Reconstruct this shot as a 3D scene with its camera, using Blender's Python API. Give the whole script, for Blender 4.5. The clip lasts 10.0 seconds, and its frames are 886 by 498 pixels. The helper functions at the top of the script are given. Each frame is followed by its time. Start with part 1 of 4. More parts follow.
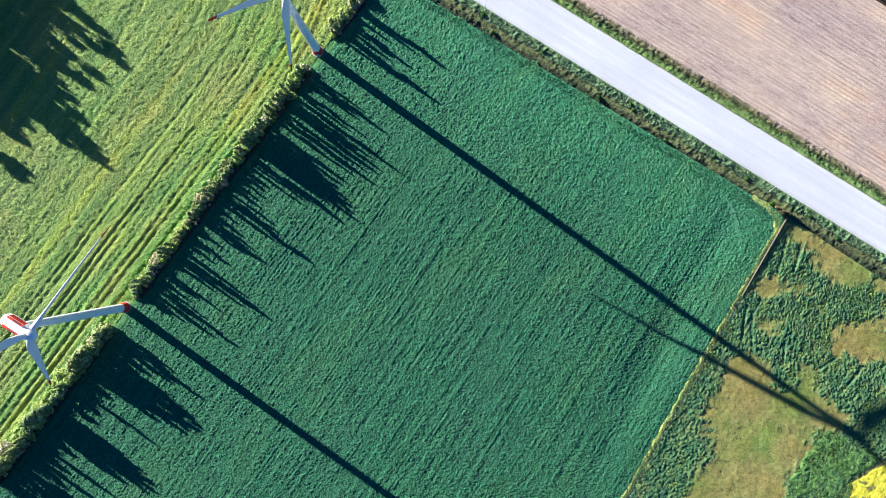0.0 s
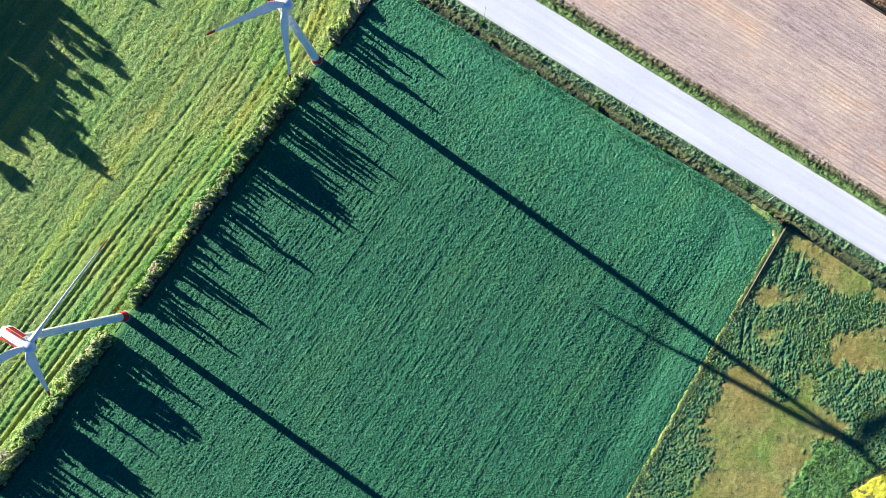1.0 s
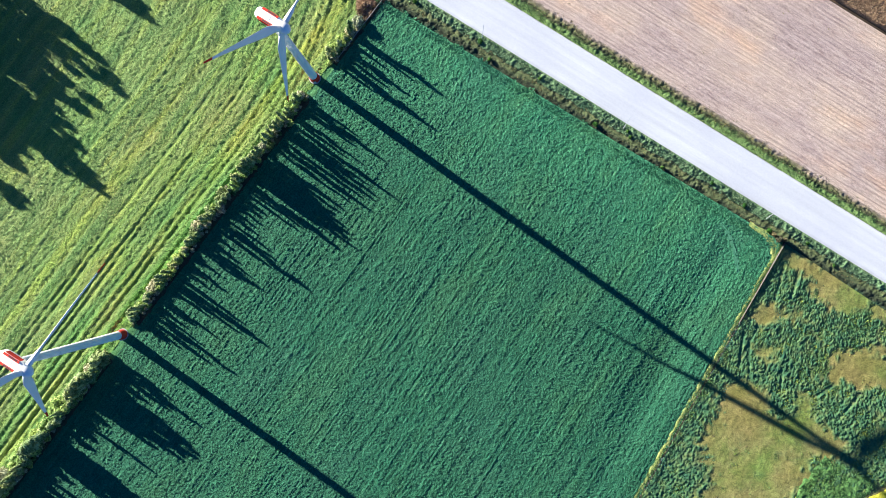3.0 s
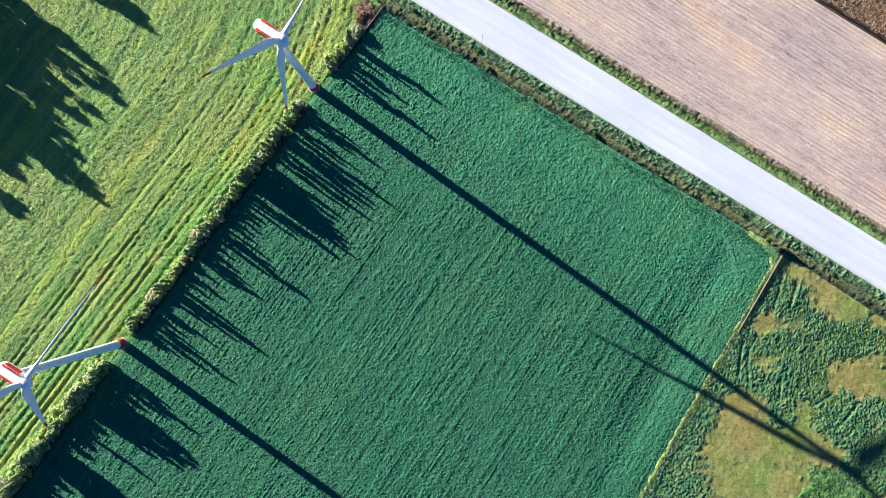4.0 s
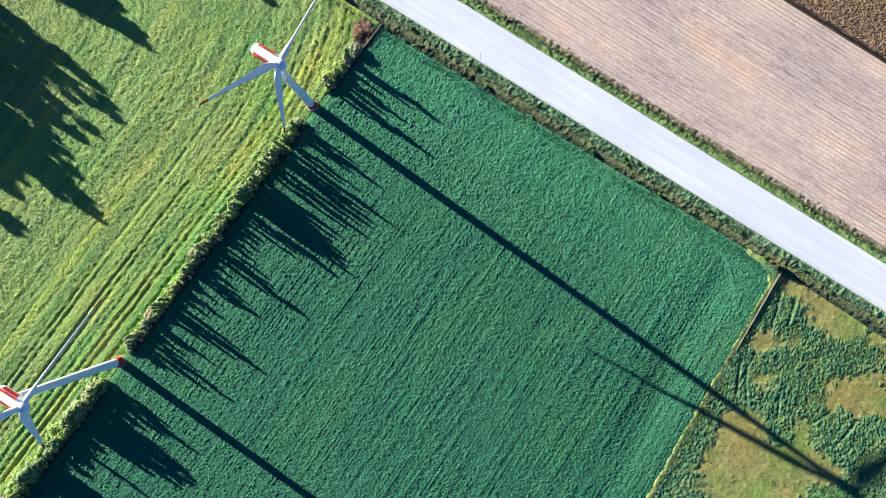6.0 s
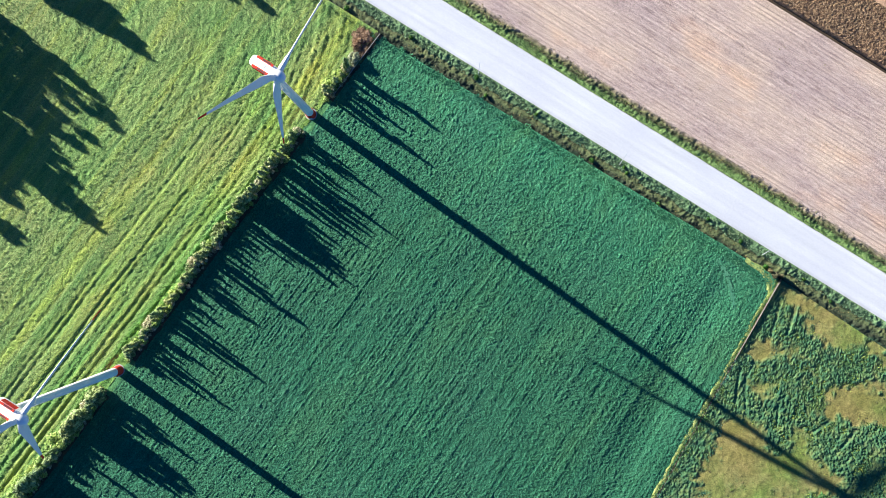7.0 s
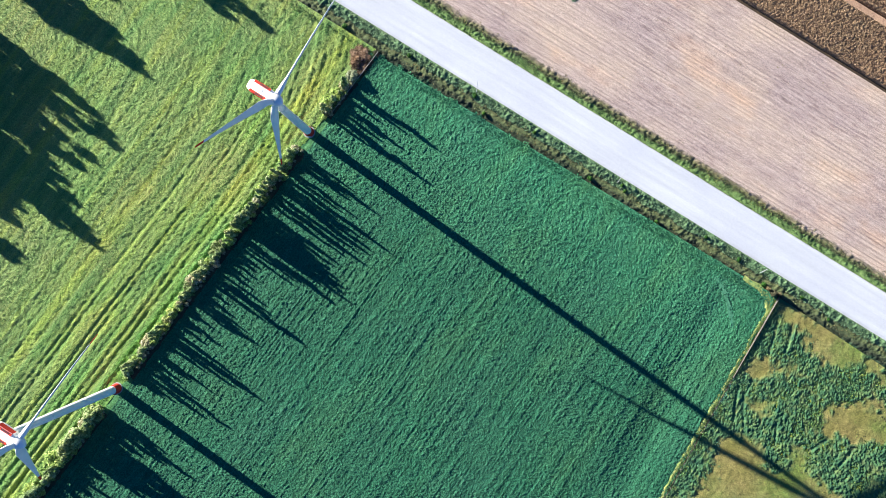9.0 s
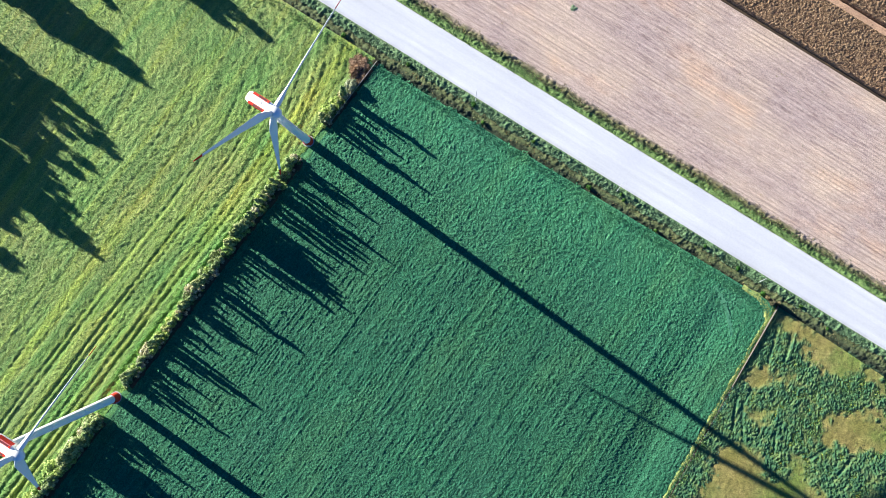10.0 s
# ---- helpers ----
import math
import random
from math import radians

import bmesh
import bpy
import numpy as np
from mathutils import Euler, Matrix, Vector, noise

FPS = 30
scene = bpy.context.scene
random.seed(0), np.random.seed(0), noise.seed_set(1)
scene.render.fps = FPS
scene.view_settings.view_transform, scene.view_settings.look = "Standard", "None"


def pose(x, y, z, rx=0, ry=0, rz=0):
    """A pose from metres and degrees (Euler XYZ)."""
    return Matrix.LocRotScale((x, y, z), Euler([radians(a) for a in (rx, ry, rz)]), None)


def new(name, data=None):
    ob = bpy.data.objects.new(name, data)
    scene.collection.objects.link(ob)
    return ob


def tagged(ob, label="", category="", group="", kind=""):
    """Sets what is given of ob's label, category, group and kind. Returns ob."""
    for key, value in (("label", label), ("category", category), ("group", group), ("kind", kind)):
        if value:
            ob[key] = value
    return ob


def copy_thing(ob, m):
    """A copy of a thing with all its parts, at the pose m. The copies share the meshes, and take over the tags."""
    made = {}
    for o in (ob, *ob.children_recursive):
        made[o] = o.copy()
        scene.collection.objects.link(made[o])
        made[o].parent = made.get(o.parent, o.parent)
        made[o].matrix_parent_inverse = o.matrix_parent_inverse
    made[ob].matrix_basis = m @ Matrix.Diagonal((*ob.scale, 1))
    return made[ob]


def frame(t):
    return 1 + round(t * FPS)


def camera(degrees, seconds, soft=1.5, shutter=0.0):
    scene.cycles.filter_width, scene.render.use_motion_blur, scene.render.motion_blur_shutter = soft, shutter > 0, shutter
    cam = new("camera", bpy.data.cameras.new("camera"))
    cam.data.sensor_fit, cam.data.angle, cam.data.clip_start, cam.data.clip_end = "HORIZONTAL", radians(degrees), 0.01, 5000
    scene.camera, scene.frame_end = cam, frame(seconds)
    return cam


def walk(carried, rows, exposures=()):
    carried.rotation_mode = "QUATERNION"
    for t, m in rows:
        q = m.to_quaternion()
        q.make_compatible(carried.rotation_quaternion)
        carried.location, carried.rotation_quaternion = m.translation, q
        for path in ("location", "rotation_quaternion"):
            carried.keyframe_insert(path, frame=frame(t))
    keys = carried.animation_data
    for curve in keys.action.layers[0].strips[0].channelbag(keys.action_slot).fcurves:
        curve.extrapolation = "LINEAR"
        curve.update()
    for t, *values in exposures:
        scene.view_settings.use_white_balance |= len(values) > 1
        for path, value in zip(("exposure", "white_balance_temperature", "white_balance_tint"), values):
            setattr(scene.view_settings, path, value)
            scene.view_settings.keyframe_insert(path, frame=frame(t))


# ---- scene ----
# World: x to the east of the picture, y to its north, z up; the field surface is z = 0.
cam = camera(62.0, 10.0, soft=0.5)
EYE = 261.0
walk(cam, [(t, pose(0.333 * t, 3.184 * t, EYE, 0, 0, 0)) for t in (0.0, 1.0, 2.0, 3.0, 4.0, 5.0, 6.0, 7.0, 8.0, 9.0, 10.0)], [(0.0, 1.85, 4700, 13), (10.0, 1.85, 4700, 13)])

# ---------------------------------------------------------------- light
SUN_ELEV, SUN_FROM = radians(15.85), Vector((-0.813, 0.582, 0.0)).normalized()
world = bpy.data.worlds.new("sky")
scene.world = world
world.use_nodes = True
wn = world.node_tree
sky = wn.nodes.new("ShaderNodeTexSky")
sky.sky_type, sky.sun_disc = "NISHITA", False
sky.sun_elevation = SUN_ELEV
sky.sun_rotation = math.atan2(SUN_FROM.x, SUN_FROM.y)
sky.air_density, sky.dust_density, sky.ozone_density = 0.65, 0.1, 5.1
wn.nodes["Background"].inputs["Strength"].default_value = 0.037
wn.links.new(sky.outputs[0], wn.nodes["Background"].inputs[0])
sun_data = bpy.data.lights.new("sun", "SUN")
sun_data.energy, sun_data.angle, sun_data.color = 5.5, radians(0.5), (1.09, 0.87, 0.54)
sun = new("sun", sun_data)
sun_dir = Vector((SUN_FROM.x * math.cos(SUN_ELEV), SUN_FROM.y * math.cos(SUN_ELEV), math.sin(SUN_ELEV)))
sun.matrix_world = Matrix.Translation((-300, 250, 200)) @ sun_dir.to_track_quat("Z", "Y").to_matrix().to_4x4()


# ---------------------------------------------------------------- materials
def ramp(nt, fac, stops):
    n = nt.nodes.new("ShaderNodeValToRGB")
    while len(n.color_ramp.elements) < len(stops):
        n.color_ramp.elements.new(0.5)
    for e, (p, c) in zip(n.color_ramp.elements, stops):
        e.position, e.color = p, (*c, 1)
    nt.links.new(fac, n.inputs[0])
    return n.outputs[0]


def tex_noise(nt, vec, scale, detail=3.0, rough=0.6):
    n = nt.nodes.new("ShaderNodeTexNoise")
    n.inputs["Scale"].default_value, n.inputs["Detail"].default_value = scale, detail
    n.inputs["Roughness"].default_value = rough
    nt.links.new(vec, n.inputs["Vector"])
    return n.outputs[0]


def mix(nt, kind, fac, a, b):
    n = nt.nodes.new("ShaderNodeMix")
    n.data_type, n.blend_type = "RGBA", kind
    for sock, v in ((n.inputs[0], fac), (n.inputs[6], a), (n.inputs[7], b)):
        if isinstance(v, (int, float)):
            sock.default_value = v
        elif isinstance(v, tuple):
            sock.default_value = (*v, 1)
        else:
            nt.links.new(v, sock)
    return n.outputs[2]


def turned(nt, angle, stretch=(1, 1, 1)):
    """World position turned about z and stretched."""
    g = nt.nodes.new("ShaderNodeNewGeometry")
    m = nt.nodes.new("ShaderNodeMapping")
    m.vector_type = "TEXTURE"
    m.inputs["Rotation"].default_value = (0, 0, radians(angle))
    m.inputs["Scale"].default_value = stretch
    nt.links.new(g.outputs["Position"], m.inputs["Vector"])
    return m.outputs[0]


def material(name, rough=0.8, spec=0.25, metal=0.0):
    m = bpy.data.materials.new(name)
    m.use_nodes = True
    b = m.node_tree.nodes["Principled BSDF"]
    b.inputs["Roughness"].default_value, b.inputs["Metallic"].default_value = rough, metal
    b.inputs["Specular IOR Level"].default_value = spec
    return m, m.node_tree, b


def bump(nt, b, height, strength, distance):
    n = nt.nodes.new("ShaderNodeBump")
    n.inputs["Strength"].default_value, n.inputs["Distance"].default_value = strength, distance
    nt.links.new(height, n.inputs["Height"])
    nt.links.new(n.outputs[0], b.inputs["Normal"])


def ground_material(name, stops, fine, patch, patch_fac, angle=0.0, stretch=(1, 1, 1), fine_scale=0.9, patch_scale=0.03, rough=0.85, bump_d=0.25):
    """Soil or crop: a ramp over fine noise, larger patches, and grain along the rows."""
    m, nt, b = material(name, rough, 0.2)
    pos = turned(nt, angle, stretch)
    plain = turned(nt, 0)
    f = tex_noise(nt, pos, fine_scale, 4, 0.65)
    col = ramp(nt, f, stops)
    pf = ramp(nt, tex_noise(nt, plain, patch_scale, 4, 0.55), [(0.38, (0, 0, 0)), (0.66, (patch_fac,) * 3)])
    col = mix(nt, "MIX", pf, col, patch)
    speck = ramp(nt, tex_noise(nt, plain, 2.6, 2, 0.7), [(0.32, (0.48,) * 3), (0.68, (1.44,) * 3)])
    col = mix(nt, "MULTIPLY", fine, col, speck)
    nt.links.new(col, b.inputs["Base Color"])
    bump(nt, b, tex_noise(nt, plain, 1.7, 3, 0.7), 0.9, bump_d)
    return m


def headland(m, far, near, bright):
    """Paler growth towards the road: a soft change over that range of distance, with a wavering edge."""
    nt = m.node_tree
    sep = nt.nodes.new("ShaderNodeSeparateXYZ")
    nt.links.new(turned(nt, -31.7), sep.inputs[0])
    r = nt.nodes.new("ShaderNodeMapRange")
    r.inputs["From Min"].default_value, r.inputs["From Max"].default_value = far, near
    nt.links.new(sep.outputs["Y"], r.inputs["Value"])
    wob = nt.nodes.new("ShaderNodeMath")
    wob.operation = "MULTIPLY"
    nt.links.new(r.outputs[0], wob.inputs[0])
    nt.links.new(ramp(nt, tex_noise(nt, turned(nt, 0), 0.02, 3), [(0.3, (0.5,) * 3), (0.65, (1.2,) * 3)]), wob.inputs[1])
    tint = ramp(nt, wob.outputs[0], [(0.0, (1, 1, 1)), (1.0, bright)])
    for sock in [i for n in nt.nodes if n.type in ("BSDF_PRINCIPLED", "BSDF_TRANSLUCENT") for i in n.inputs[:1]]:
        nt.links.new(mix(nt, "MULTIPLY", 1.0, sock.links[0].from_socket, tint), sock)
    return m


def leaf_material(name, a, c, e, through_light=0.25, patches=0.6, by_plant=0.85, patch_scale=0.05):
    """Foliage: colour by plant and by leaf clump, some light through the leaves."""
    m, nt, b = material(name, 0.75, 0.12)
    g = nt.nodes.new("ShaderNodeNewGeometry")
    o = nt.nodes.new("ShaderNodeObjectInfo")
    col = ramp(nt, g.outputs["Random Per Island"], [(0.0, a), (0.55, c), (1.0, e)])
    tint = ramp(nt, o.outputs["Random"], [(0.0, (0.62, 0.75, 0.6)), (0.5, (1, 1, 1)), (1.0, (1.22, 1.08, 0.85))])
    col = mix(nt, "MULTIPLY", by_plant, col, tint)
    wide = ramp(nt, tex_noise(nt, turned(nt, 0), patch_scale, 4, 0.6), [(0.35, (0.72, 0.86, 0.95)), (0.5, (1, 1, 1)), (0.66, (1.3, 1.12, 0.9))])
    col = mix(nt, "MULTIPLY", patches, col, wide)
    nt.links.new(col, b.inputs["Base Color"])
    t = nt.nodes.new("ShaderNodeBsdfTranslucent")
    nt.links.new(col, t.inputs[0])
    s = nt.nodes.new("ShaderNodeMixShader")
    s.inputs[0].default_value = through_light
    nt.links.new(b.outputs[0], s.inputs[1])
    nt.links.new(t.outputs[0], s.inputs[2])
    nt.links.new(s.outputs[0], nt.nodes["Material Output"].inputs[0])
    return m


def worn_material(name, colour, dirt, rough=0.5, spec=0.4, scale=0.8, amount=0.35):
    m, nt, b = material(name, rough, spec)
    tc = nt.nodes.new("ShaderNodeTexCoord")
    f = ramp(nt, tex_noise(nt, tc.outputs["Object"], scale, 5, 0.65), [(0.4, (0, 0, 0)), (0.75, (amount,) * 3)])
    col = mix(nt, "MIX", f, colour, dirt)
    nt.links.new(col, b.inputs["Base Color"])
    bump(nt, b, tex_noise(nt, tc.outputs["Object"], 6, 3), 0.15, 0.02)
    return m


M_CROP = headland(ground_material("clover_crop", [(0.3, (0.022, 0.087, 0.041)), (0.55, (0.039, 0.143, 0.069)), (0.75, (0.085, 0.215, 0.105))], 1.0, (0.045, 0.138, 0.065), 0.8, 53, (6, 1, 1), bump_d=0.55), 20, 72, (1.58, 1.50, 1.42))
def broad_tint(m, size, cool, warm):
    """Wide soft patches of cooler and warmer growth."""
    nt = m.node_tree
    tint = ramp(nt, tex_noise(nt, turned(nt, 53, (3, 1, 1)), size, 5, 0.6), [(0.34, cool), (0.5, (1, 1, 1)), (0.66, warm)])
    for sock in [i for n in nt.nodes if n.type in ("BSDF_PRINCIPLED", "BSDF_TRANSLUCENT") for i in n.inputs[:1]]:
        nt.links.new(mix(nt, "MULTIPLY", 1.0, sock.links[0].from_socket, tint), sock)


broad_tint(M_CROP, 0.05, (1.0, 0.94, 1.02), (1.25, 1.08, 0.98))
M_MEADOW = ground_material("hay_meadow", [(0.3, (0.088, 0.183, 0.047)), (0.52, (0.185, 0.292, 0.068)), (0.75, (0.28, 0.355, 0.086))], 0.7, (0.29, 0.28, 0.085), 0.6, 53, (14, 1.6, 1), 0.5, bump_d=0.55)
def row_stripes(m, low, high):
    """Streaks of lusher and yellower growth along the rows."""
    nt = m.node_tree
    f = tex_noise(nt, turned(nt, 53, (30, 1, 1)), 0.28, 4, 0.6)
    wide = tex_noise(nt, turned(nt, 65), 0.035, 4, 0.65)
    bands = ramp(nt, tex_noise(nt, turned(nt, 53, (40, 1, 1)), 0.11, 3, 0.5), [(0.38, (0.72, 0.97, 0.72)), (0.5, (0.97, 0.98, 0.94)), (0.62, (1.18, 1.08, 0.72))])
    tint = mix(nt, "MULTIPLY", 1.0, ramp(nt, f, [(0.36, low), (0.5, (1, 1, 1)), (0.64, high)]), ramp(nt, wide, [(0.36, (0.94, 0.99, 1.04)), (0.52, (1.02, 1.02, 1.04)), (0.68, (1.14, 1.07, 0.94))]))
    sep = nt.nodes.new("ShaderNodeSeparateXYZ")
    nt.links.new(turned(nt, 52.8), sep.inputs[0])
    fade = nt.nodes.new("ShaderNodeMapRange")
    fade.inputs["From Min"].default_value, fade.inputs["From Max"].default_value = 131, 91
    nt.links.new(sep.outputs["Y"], fade.inputs["Value"])
    tint = mix(nt, "MULTIPLY", fade.outputs[0], tint, bands)
    for sock in [i for n in nt.nodes if n.type in ("BSDF_PRINCIPLED", "BSDF_TRANSLUCENT") for i in n.inputs[:1]]:
        nt.links.new(mix(nt, "MULTIPLY", 1.0, sock.links[0].from_socket, tint), sock)
    return m


row_stripes(M_MEADOW, (0.80, 0.90, 0.86), (1.20, 1.14, 0.82))
M_STUBBLE = ground_material("stubble", [(0.28, (0.24, 0.172, 0.152)), (0.46, (0.385, 0.297, 0.256)), (0.6, (0.438, 0.343, 0.293)), (0.78, (0.54, 0.45, 0.374))], 0.7, (0.52, 0.405, 0.305), 0.85, -31.7, (4, 0.9, 1), 0.8, 0.03, 0.9, 0.14)
nt = M_STUBBLE.node_tree
sock = nt.nodes["Principled BSDF"].inputs["Base Color"]
straw = ramp(nt, tex_noise(nt, turned(nt, -31.5, (34, 0.75, 1)), 1.0, 4, 0.75), [(0.34, (0.76, 0.75, 0.77)), (0.5, (1, 1, 1)), (0.66, (1.14, 1.13, 1.1))])
nt.links.new(mix(nt, "MULTIPLY", 1.0, sock.links[0].from_socket, straw), sock)
drill = nt.nodes.new("ShaderNodeTexWave")
drill.wave_type, drill.bands_direction = "BANDS", "X"
drill.inputs["Scale"].default_value, drill.inputs["Distortion"].default_value = 0.22, 0.9
drill.inputs["Detail"].default_value, drill.inputs["Detail Scale"].default_value, drill.inputs["Detail Roughness"].default_value = 3, 0.6, 0.7
nt.links.new(turned(nt, -31.7 + 90), drill.inputs["Vector"])
lines = ramp(nt, drill.outputs["Fac"], [(0.0, (0.79, 0.78, 0.77)), (0.22, (0.94, 0.94, 0.93)), (0.45, (1.02, 1.02, 1.0)), (1.0, (1.09, 1.10, 1.07))])
patchy = ramp(nt, tex_noise(nt, turned(nt, 0), 0.06, 4, 0.6), [(0.35, (0.25,) * 3), (0.65, (1,) * 3)])
nt.links.new(mix(nt, "MULTIPLY", patchy, sock.links[0].from_socket, lines), sock)
peach = ramp(nt, tex_noise(nt, turned(nt, -31.7, (1, 0.5, 1)), 0.022, 4, 0.6), [(0.42, (0.93, 0.93, 0.97)), (0.54, (1, 1, 1)), (0.66, (1.14, 1.05, 0.93))])
nt.links.new(mix(nt, "MULTIPLY", 1.0, sock.links[0].from_socket, peach), sock)
M_PASTURE = ground_material("pasture", [(0.3, (0.15, 0.15, 0.044)), (0.52, (0.23, 0.215, 0.066)), (0.75, (0.32, 0.284, 0.094))], 0.8, (0.175, 0.185, 0.04), 0.8, 0, (1, 1, 1), 0.25, 0.07, 0.85, 0.08)
nt = M_PASTURE.node_tree
sock = nt.nodes["Principled BSDF"].inputs["Base Color"]
worn = ramp(nt, tex_noise(nt, turned(nt, 20), 0.045, 5, 0.6), [(0.32, (0.78, 1.06, 0.72)), (0.47, (1, 1, 1)), (0.56, (1.06, 0.98, 0.95)), (0.68, (1.10, 0.96, 0.95))])
nt.links.new(mix(nt, "MULTIPLY", 1.0, sock.links[0].from_socket, worn), sock)
clumps = ramp(nt, tex_noise(nt, turned(nt, 0), 0.7, 4, 0.7), [(0.36, (0.72, 0.72, 0.68)), (0.5, (1, 1, 1)), (0.7, (1.14, 1.12, 1.05))])
nt.links.new(mix(nt, "MULTIPLY", 1.0, sock.links[0].from_socket, clumps), sock)
at = nt.nodes.new("ShaderNodeAttribute")
at.attribute_name = "cover"
old = nt.nodes["Principled BSDF"].inputs["Base Color"].links[0].from_socket
weedy = ramp(nt, tex_noise(nt, turned(nt, 0), 0.35, 4, 0.65), [(0.3, (0.03, 0.085, 0.045)), (0.5, (0.07, 0.145, 0.056)), (0.7, (0.15, 0.205, 0.062))])
nt.links.new(mix(nt, "MIX", at.outputs["Fac"], old, weedy), nt.nodes["Principled BSDF"].inputs["Base Color"])

def banded_material(name, bands):
    """Roadside growth whose colour changes across the strip."""
    m = ground_material(name, [(0.3, (0.55, 0.55, 0.5)), (0.52, (1, 1, 1)), (0.75, (1.5, 1.4, 1.3))], 0.6, (1, 1, 1), 0.3, -31.7, (2, 1, 1), 0.7, 0.1, 0.85, 0.2)
    nt = m.node_tree
    at = nt.nodes.new("ShaderNodeAttribute")
    at.attribute_name = "band"
    sock = nt.nodes["Principled BSDF"].inputs["Base Color"]
    nt.links.new(mix(nt, "MULTIPLY", 1.0, ramp(nt, at.outputs["Fac"], bands), sock.links[0].from_socket), sock)
    return m


M_VERGE_S = banded_material("verge_south", [(0.0, (0.035, 0.095, 0.042)), (0.10, (0.035, 0.065, 0.032)), (0.22, (0.036, 0.044, 0.024)), (0.33, (0.07, 0.085, 0.038)), (0.46, (0.11, 0.135, 0.05)), (0.57, (0.11, 0.12, 0.046)), (0.61, (0.05, 0.065, 0.032)), (0.66, (0.11, 0.175, 0.075)), (0.9, (0.13, 0.21, 0.09)), (1.0, (0.16, 0.22, 0.10))])
M_VERGE_N = banded_material("verge_north", [(0.0, (0.18, 0.26, 0.075)), (0.28, (0.145, 0.225, 0.06)), (0.42, (0.08, 0.10, 0.038)), (0.52, (0.06, 0.06, 0.03)), (0.62, (0.16, 0.165, 0.065)), (0.8, (0.24, 0.20, 0.13)), (1.0, (0.38, 0.30, 0.245))])
M_ROAD = ground_material("pale_gravel", [(0.3, (0.47, 0.47, 0.48)), (0.55, (0.55, 0.55, 0.555)), (0.8, (0.64, 0.64, 0.63))], 0.12, (0.48, 0.48, 0.52), 0.7, -31.7, (30, 1.3, 1), 0.5, 0.05, 0.9, 0.008)
M_FAR = ground_material("far_fields", [(0.3, (0.05, 0.10, 0.02)), (0.52, (0.10, 0.15, 0.03)), (0.75, (0.2, 0.18, 0.07))], 0.5, (0.25, 0.19, 0.1), 0.8, 53, (8, 1, 1), 0.01, 0.006)
M_THICKET = ground_material("thicket", [(0.3, (0.05, 0.12, 0.035)), (0.52, (0.10, 0.20, 0.05)), (0.75, (0.18, 0.29, 0.075))], 0.7, (0.10, 0.19, 0.035), 0.6, 0, (1, 1, 1), 0.6, 0.08)
M_YELLOW = ground_material("yellow_bloom_crop", [(0.3, (0.34, 0.36, 0.02)), (0.5, (0.62, 0.56, 0.02)), (0.75, (0.74, 0.68, 0.05))], 0.5, (0.55, 0.52, 0.03), 0.6, 0, (1, 1, 1), 0.6, 0.1)
M_CORN = ground_material("dry_corn", [(0.3, (0.07, 0.043, 0.024)), (0.46, (0.18, 0.115, 0.06)), (0.6, (0.31, 0.21, 0.11)), (0.8, (0.50, 0.36, 0.21))], 1.0, (0.21, 0.13, 0.07), 0.45, -31.7, (1.2, 1, 1), 2.2, 0.06, 0.85, 0.3)
M_CORNSOIL = ground_material("corn_soil", [(0.3, (0.03, 0.02, 0.015)), (0.6, (0.08, 0.055, 0.03)), (0.8, (0.16, 0.1, 0.05))], 0.6, (0.05, 0.035, 0.02), 0.5, -31.7, (4, 1, 1), 0.6)
# soil coloured dark to deepen the shade band at the tree row's foot
M_BANK = ground_material("shaded_bank_soil", [(0.3, (0.035, 0.03, 0.02)), (0.55, (0.07, 0.06, 0.035)), (0.8, (0.11, 0.10, 0.05))], 0.6, (0.05, 0.07, 0.025), 0.7, 53, (3, 1, 1), 0.6, 0.15)
M_GAP = ground_material("gap_grass", [(0.3, (0.05, 0.14, 0.05)), (0.55, (0.08, 0.20, 0.07)), (0.8, (0.13, 0.26, 0.09))], 0.5, (0.10, 0.22, 0.06), 0.7, 53, (3, 1, 1), 0.6, 0.15)
M_EDGE = ground_material("fence_edge", [(0.3, (0.15, 0.22, 0.055)), (0.5, (0.30, 0.35, 0.085)), (0.75, (0.44, 0.43, 0.14))], 0.8, (0.17, 0.24, 0.07), 0.5, 60, (2, 1, 1), 0.6, 0.12)
M_TRACK = ground_material("dirt_track", [(0.3, (0.30, 0.19, 0.12)), (0.6, (0.42, 0.28, 0.18)), (0.8, (0.5, 0.35, 0.24))], 0.4, (0.35, 0.24, 0.16), 0.5, -31.7, (8, 1, 1), 0.5)

L_POPLAR = leaf_material("poplar_leaves", (0.09, 0.12, 0.045), (0.27, 0.33, 0.11), (0.50, 0.54, 0.25), 0.25, 0.5, 0.5)
L_SHRUB = leaf_material("shrub_leaves", (0.11, 0.16, 0.045), (0.33, 0.44, 0.095), (0.54, 0.64, 0.19), 0.28, 0.5, 0.4)
L_WEED = leaf_material("weed_leaves", (0.038, 0.108, 0.06), (0.105, 0.215, 0.09), (0.215, 0.335, 0.127), 0.2, 1.0, 0.0, 0.3)
nt = L_WEED.node_tree
blue = ramp(nt, tex_noise(nt, turned(nt, 40), 0.14, 4, 0.6), [(0.36, (0.66, 0.86, 1.45)), (0.46, (1, 1, 1)), (0.6, (1.75, 1.3, 0.58))])
for sock in [i for n in nt.nodes if n.type in ("BSDF_PRINCIPLED", "BSDF_TRANSLUCENT") for i in n.inputs[:1]]:
    nt.links.new(mix(nt, "MULTIPLY", 1.0, sock.links[0].from_socket, blue), sock)
sep = nt.nodes.new("ShaderNodeSeparateXYZ")
